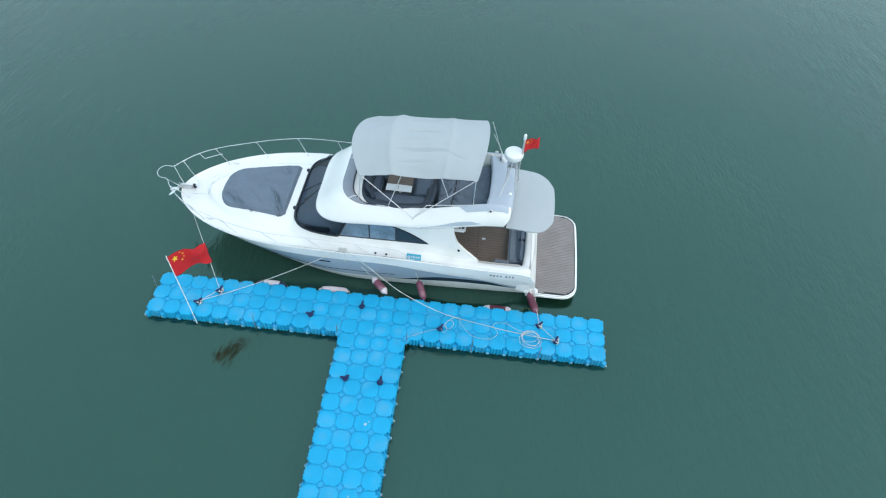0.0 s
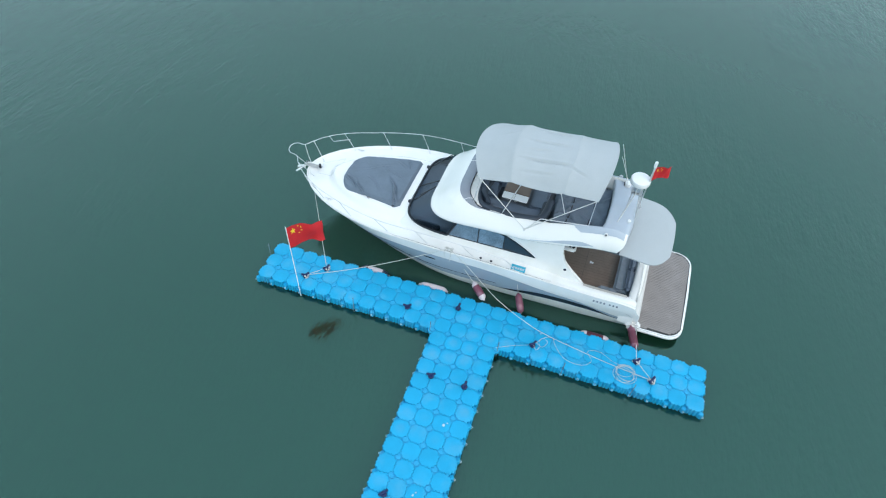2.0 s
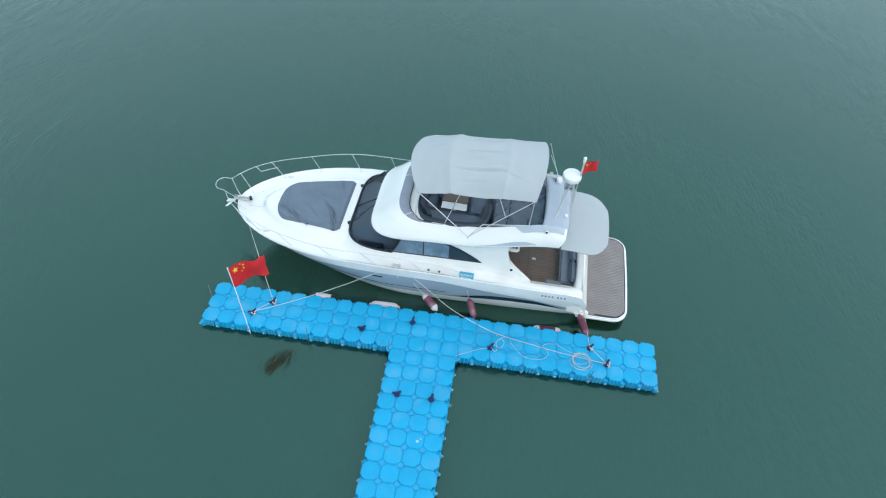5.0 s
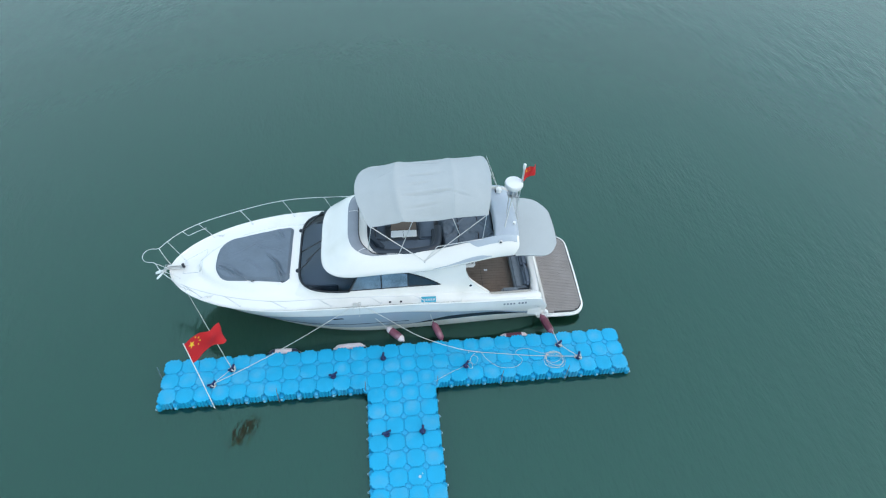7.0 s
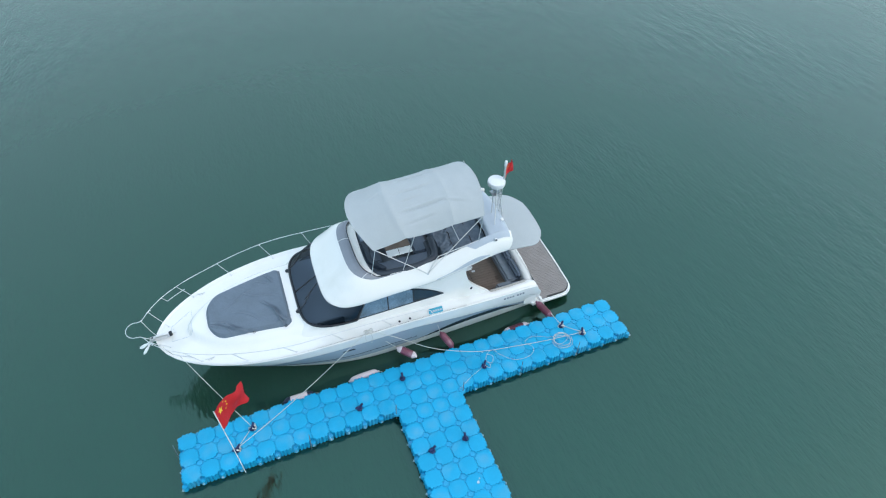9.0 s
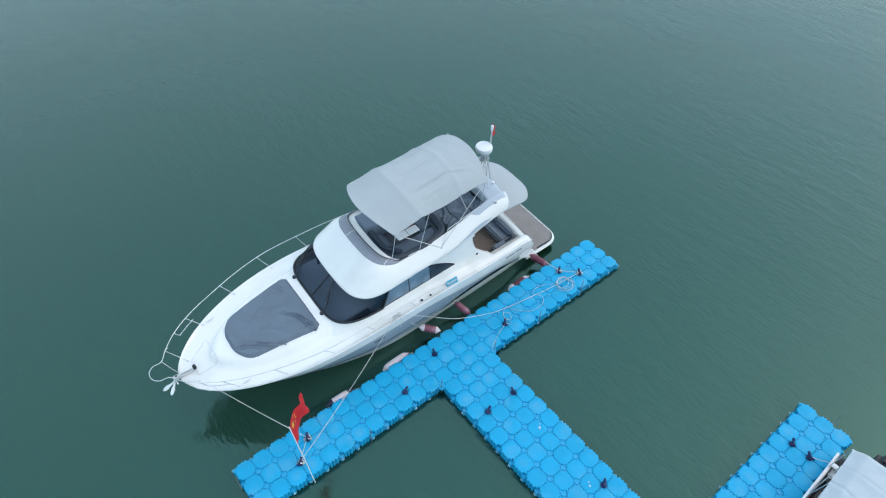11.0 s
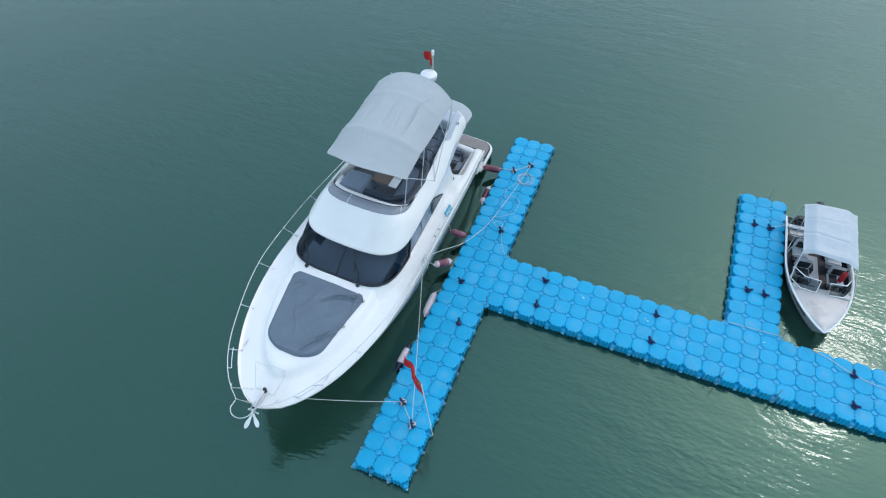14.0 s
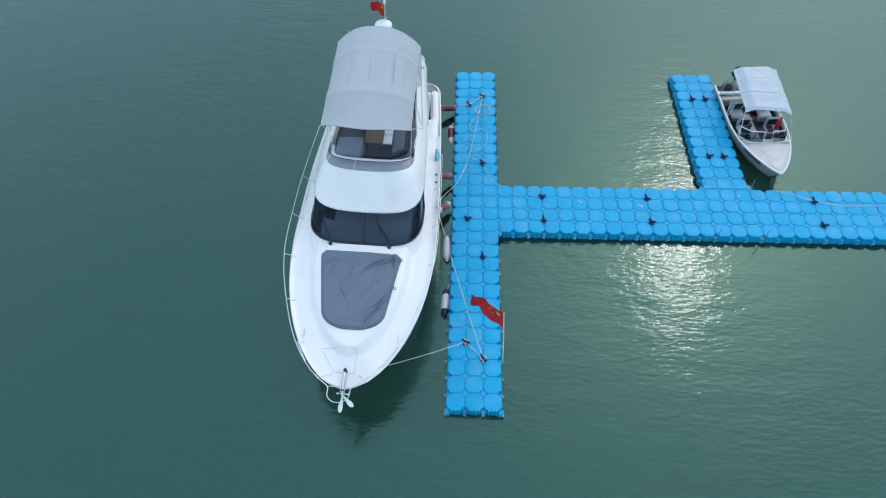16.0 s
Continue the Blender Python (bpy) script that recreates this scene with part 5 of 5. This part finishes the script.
def hitch(at):
    pts = []
    for k in range(60):
        a = 2 * math.pi * k / 20
        pts.append((at[0] + 0.085 * math.cos(a) + 0.02 * math.sin(2.3 * a), at[1] + 0.085 * math.sin(a * 2) * 0.6 + 0.05 * math.sin(a), 0.345 + 0.05 * math.sin(a * 1.5 + 0.6)))
    rope("rope_hitch", pts, "pale rope hitched round a dark dock cleat", 0.011)


for at in ((-5.5, 0.5), (-5.0, 1.0), (5.0, 1.0), (5.5, 0.5)):
    hitch(at)

CLEATS = [(-5.5, 0.5), (-5, 1), (-2, 0.5), (-0.5, 1), (2, 0.5), (5, 1), (5.5, 0.5), (-0.5, -1.5), (0.5, -1.5), (-0.5, -5), (0.5, -5), (-0.5, -10.5), (0.5, -10.5), (2.5, -7.5), (2.5, -8), (5.5, -7.5), (5.5, -8)]
for k, at in enumerate(CLEATS):
    dock_cleat(at, (35, 60, 20, 80, 50)[k % 5])


def edge_rod(at, lean, height=0.75):
    r = thing("edge_rod", (*at, 0.0), "thin grey steel rod standing at the dock edge", "rod", "dock rods")
    v, f = tube([(0, 0, -0.35), (0, 0, 0.28), (lean[0], lean[1], height)], 0.011, 6)
    solid("rod", v, f, ROD, r)


for at in ((-3.58, -0.05), (-1.06, -0.05), (1.05, -0.05), (3.0, -0.05), (5.0, -0.05), (1.02, -6.95), (1.02, -8.56), (-1.04, -7.0), (-1.04, -8.5), (7.05, -7.9), (-7.05, 0.97)):
    edge_rod(at, (0.02, 0.01))


# ---- small runabout by the finger ----
boat = thing("runabout", (0, -9.69, 0), "weathered aluminium runabout with pale canvas top, tied to the dock", "boat", turn=3.25)
BOW_X, STERN_X = 1.48, 6.1


def small_half(x, k=1.0):
    d = min(1.0, max(0.0, (x - BOW_X - 0.5 * (1 - k)) / 2.6))
    return (0.78 + 0.22 * k) * (1 - (1 - d) ** 2.0) ** 0.82 - 0.06 * smooth(4.0, 6.0, x)


def small_z(x):
    return 0.54 + 0.03 * smooth(3.6, 1.2, x)


def build_runabout():
    def side(s, inset=0.0):
        def f(u, w):
            bow = BOW_X + 0.55 * (1 - w)
            x = bow + (STERN_X - bow) * u
            return x, s * max(0.0, small_half(x, w) - inset), -0.15 + (small_z(x) + 0.15) * w
        return f
    verts, faces = [], []
    for s in (-1, 1):
        v, f = grid(side(s), 40, 8)
        n = len(verts)
        verts += v
        faces += [tuple(k + n for k in q) for q in f]
    for s in (-1, 1):
        v, f = grid(side(s, 0.06), 40, 8)
        n = len(verts)
        verts += v
        faces += [tuple(k + n for k in q) for q in f]
    m = 320
    for q in range(2):
        a, b = q * m, (q + 2) * m
        faces += [(a + i * 8 + 7, a + (i + 1) * 8 + 7, b + (i + 1) * 8 + 7, b + i * 8 + 7) for i in range(39)]
    faces += [(39 * 8 + j, 39 * 8 + j + 1, m + 39 * 8 + j + 1, m + 39 * 8 + j) for j in range(7)]
    hull2 = solid("hull", verts, faces, ALUMINIUM, boat, "pale aluminium hull", angle=50)
    part("floor", prism([(x, -small_half(x, 0.6) + 0.08) for x in np.linspace(2.4, 5.95, 10)] + [(x, small_half(x, 0.6) - 0.08) for x in np.linspace(5.95, 2.4, 10)], 0.10, 0.14), RUBBER, boat, "black cockpit floor")

    def deck(u, w):
        x = BOW_X + 0.03 + 1.62 * u
        b = max(0.01, small_half(x) - 0.03)
        y = (2 * w - 1) * b
        return x, y, small_z(x) + 0.01 + 0.05 * (1 - (y / max(b, 0.05)) ** 2)
    v, f = slab(deck, 24, 15, 0.02)
    solid("foredeck", v, f, ALUMINIUM, boat, "scuffed pale foredeck")
    for s in (-1, 1):
        pts = [(x, s * (small_half(x) - 0.01), small_z(x) + 0.02) for x in np.linspace(BOW_X, STERN_X, 36)]
        v, f = tube(pts, 0.032, 8)
        solid("gunwale", v, f, WHITE, boat, "white gunwale")
        for k in range(5):
            x = 2.12 + 0.15 * k
            ring = [(x + d, s * (small_half(x + d, kk) + 0.012), -0.15 + (small_z(x + d) + 0.15) * kk) for d, kk in ((0, 0.68), (0.10, 0.68), (0.12, 0.88), (0.02, 0.88))]
            solid("lettering_bar", [Vector(p) for p in ring] + [Vector(p) - Vector((0, s * 0.02, 0)) for p in ring], [(0, 1, 2, 3), (7, 6, 5, 4), (0, 4, 5, 1), (1, 5, 6, 2), (2, 6, 7, 3), (3, 7, 4, 0)], RUBBER, boat, smooth=False)
    # split windscreen
    for s in (-1, 1):
        corners3 = [Vector((3.32, s * 0.86, 0.58)), Vector((2.98, s * 0.62, 0.62)), Vector((2.92, s * 0.17, 0.63))]
        tops3 = [p + Vector((0.22 if k else 0.30, -s * 0.03, 0.31 if k else 0.22)) for k, p in enumerate(corners3)]
        a = corners3 + list(reversed(tops3))
        v, f = tube(a, 0.020, 6, True)
        ws = solid("windscreen_frame", v, f, WHITE, boat, "white windscreen frame")
        for k in range(2):
            q = [corners3[k], corners3[k + 1], tops3[k + 1], tops3[k]]
            solid("pane", q + [p + Vector((0.006, 0, 0)) for p in q], [(0, 1, 2, 3), (7, 6, 5, 4), (0, 1, 5, 4), (1, 2, 6, 5), (2, 3, 7, 6), (3, 0, 4, 7)], PANE, ws, smooth=False)
    part("dash", block(2.94, 3.16, -0.84, -0.15, 0.38, 0.62, 0.03), ALUMINIUM, boat)
    part("dash", block(2.94, 3.16, 0.15, 0.84, 0.38, 0.62, 0.03), ALUMINIUM, boat)
    # wheel
    v, f = tube([(3.28 + 0.04 * math.sin(a), 0.5 + 0.17 * math.cos(a), 0.66 + 0.17 * math.sin(a)) for a in np.linspace(0, 2 * math.pi, 16, endpoint=False)], 0.014, 6, True)
    solid("steering_wheel", v, f, RUBBER, boat)
    for x, y in ((3.55, 0.5), (3.55, -0.5), (4.4, 0.5), (4.4, -0.5)):
        seat = part("seat", block(x, x + 0.45, y - 0.24, y + 0.24, 0.40, 0.50, 0.04), VINYL_PALE, boat, "pale vinyl seat with black pad")
        part("seat_back", block(x + 0.40, x + 0.50, y - 0.24, y + 0.24, 0.48, 0.84, 0.04), VINYL_PALE, seat)
        part("back_pad", block(x + 0.37, x + 0.405, y - 0.17, y + 0.17, 0.54, 0.78, 0.012), RUBBER, seat)
        part("seat_base", block(x + 0.1, x + 0.35, y - 0.12, y + 0.12, 0.13, 0.42, 0.02), ALUMINIUM, seat)
    for s in (-1, 1):
        v, f = grid(lambda u, w: (2.6 + 3.3 * u, s * (small_half(2.6 + 3.3 * u, 0.4 + 0.5 * w) - 0.075), 0.13 + 0.34 * w), 24, 4)
        solid("dark_inner_side", v, f, RUBBER, boat, "black sheet along the inner side")
    part("aisle_mat", block(3.25, 4.9, -0.16, 0.16, 0.14, 0.165, 0.01), VINYL_PALE, boat, "pale worn aisle mat")
    part("storage_box", block(4.02, 4.34, 0.10, 0.42, 0.14, 0.44, 0.03), RUBBER, boat, "black storage box")
    part("fuel_tank", block(4.95, 5.30, -0.70, -0.30, 0.14, 0.42, 0.05), RED_PLASTIC, boat, "red fuel tank")
    part("gear_bag", block(5.72, 6.04, 0.42, 0.74, 0.56, 0.84, 0.08, 3), RUBBER, boat, "black gear bag on the stern")
    part("battery_box", block(4.95, 5.25, 0.25, 0.60, 0.14, 0.40, 0.03), RUBBER, boat)
    part("seat_pad", block(3.58, 3.92, 0.30, 0.68, 0.50, 0.53, 0.015), RUBBER, boat, "black seat pad")
    part("seat_pad", block(3.58, 3.92, -0.52, -0.30, 0.50, 0.53, 0.015), RUBBER, boat, "black seat pad")
    part("console_panel", block(3.155, 3.20, 0.20, 0.80, 0.36, 0.60, 0.01), RUBBER, boat, "black instrument panel")
    part("console_panel", block(3.155, 3.20, -0.80, -0.20, 0.36, 0.60, 0.01), RUBBER, boat, "black glove box")
    part("stern_bench", block(5.35, 5.85, -0.85, 0.85, 0.14, 0.48, 0.04), ALUMINIUM, boat)
    part("stern_crossbar", block(5.60, 5.74, -0.93, 0.93, 0.52, 0.60, 0.02), WHITE, boat, "white crossbeam")

    def top(u, w):
        x, y = 3.46 + 0.20 * w + (2.12 - 0.20 * w) * u, -0.77 + 1.54 * w
        edge = min(w, 1 - w)
        bows = 0.022 * abs(math.sin(3 * math.pi * u)) ** 1.5
        fold = 0.03 * math.exp(-((u - 0.34 - 0.05 * w) / 0.02) ** 2) + 0.015 * math.exp(-((u - 0.70 + 0.04 * w) / 0.02) ** 2)
        return x, y + 0.09, 1.48 + 0.30 * u + 0.13 * smooth(0, 0.22, edge) - 0.05 * smooth(0.06, 0.0, u) - 0.10 * smooth(0.93, 1.0, u) - bows - fold + crumple(x, y, 3, 0.008)
    v, f = slab(top, 70, 41, 0.012)
    canopy = solid("canopy", v, f, BLUE_CANVAS, boat, "pale blue-grey canvas top")
    for s in (0, 1):
        y0 = -0.95 if s == 0 else 0.95
        for u, x in ((0.02, 3.15), (0.35, 4.4), (0.98, 5.5), (0.65, 4.5)):
            v, f = tube([top(u, s), (x, y0, 0.56)], 0.013, 6)
            solid("canopy_pole", v, f, STEEL, canopy)
    v, f = lathe([(0.075, 0), (0.08, 0.05), (0.08, 0.36), (0.05, 0.42), (0.02, 0.46)], (3.72, -0.60, 0.54), 14)
    bottle = solid("extinguisher", v, f, RED_PLASTIC, boat, "red fire extinguisher")
    v, f = lathe([(0.03, 0.46), (0.03, 0.52)], (3.72, -0.60, 0.54), 8)
    solid("valve", v, f, RUBBER, bottle)
    # outboard motor
    motor = part("outboard_motor", block(6.16, 6.66, -0.16, 0.26, 0.64, 1.14, 0.14, 3), RUBBER, boat, "black outboard motor")
    part("leg", block(6.24, 6.44, -0.03, 0.13, -0.3, 0.75, 0.03), RUBBER, motor)
    part("bracket", block(5.98, 6.26, -0.11, 0.21, 0.35, 0.72, 0.03), ALUMINIUM, motor)


PANE = tinted_pane("clear_pane", (0.66, 0.72, 0.74), (0.55, 0.55, 0.55), 1.35)
build_runabout()
rope("mooring_line", rope_points((1.05, -7.02, TOP + 0.03), (1.10, -8.58, TOP + 0.03), 0.01), "thin pale rope across the finger of the dock", 0.008)
rope("mooring_line", rope_points((5.6, -8.42, 0.58), (5.5, -8.0, TOP + 0.08), 0.02), "short dark rope from the runabout to the finger dock")
rope("mooring_line", bezier([(0.95, -9.4, TOP + 0.02), (0.80, -9.9, TOP + 0.02), (0.5, -10.5, TOP + 0.06), (0.35, -11.5, TOP + 0.02), (0.42, -13.0, TOP + 0.02), (0.4, -14.8, TOP + 0.02)], 8), "pale rope lying along the dock")

# pale droppings on the floats: place and size
SPLAT = material("pale_dropping", (0.42, 0.58, 0.66), 0.8, vary=0.2)
for x, y, size in ((0.33, -2.78, 0.045), (0.40, -2.70, 0.02), (0.19, -4.79, 0.04), (0.25, -4.70, 0.025), (2.15, 0.98, 0.02), (-5.1, 1.22, 0.02), (0.72, -8.1, 0.03)):
    ring = [(x + r * math.cos(a), y + r * math.sin(a), TOP + 0.012) for a, r in ((j * math.pi / 6, size * random.uniform(0.5, 1.1)) for j in range(12))]
    solid("dropping", [Vector(p) for p in ring] + [Vector(p) - Vector((0, 0, 0.03)) for p in ring], [tuple(range(12))] + [(j, j + 12, (j + 1) % 12 + 12, (j + 1) % 12) for j in range(12)], SPLAT, dock, "pale bird dropping", smooth=False)
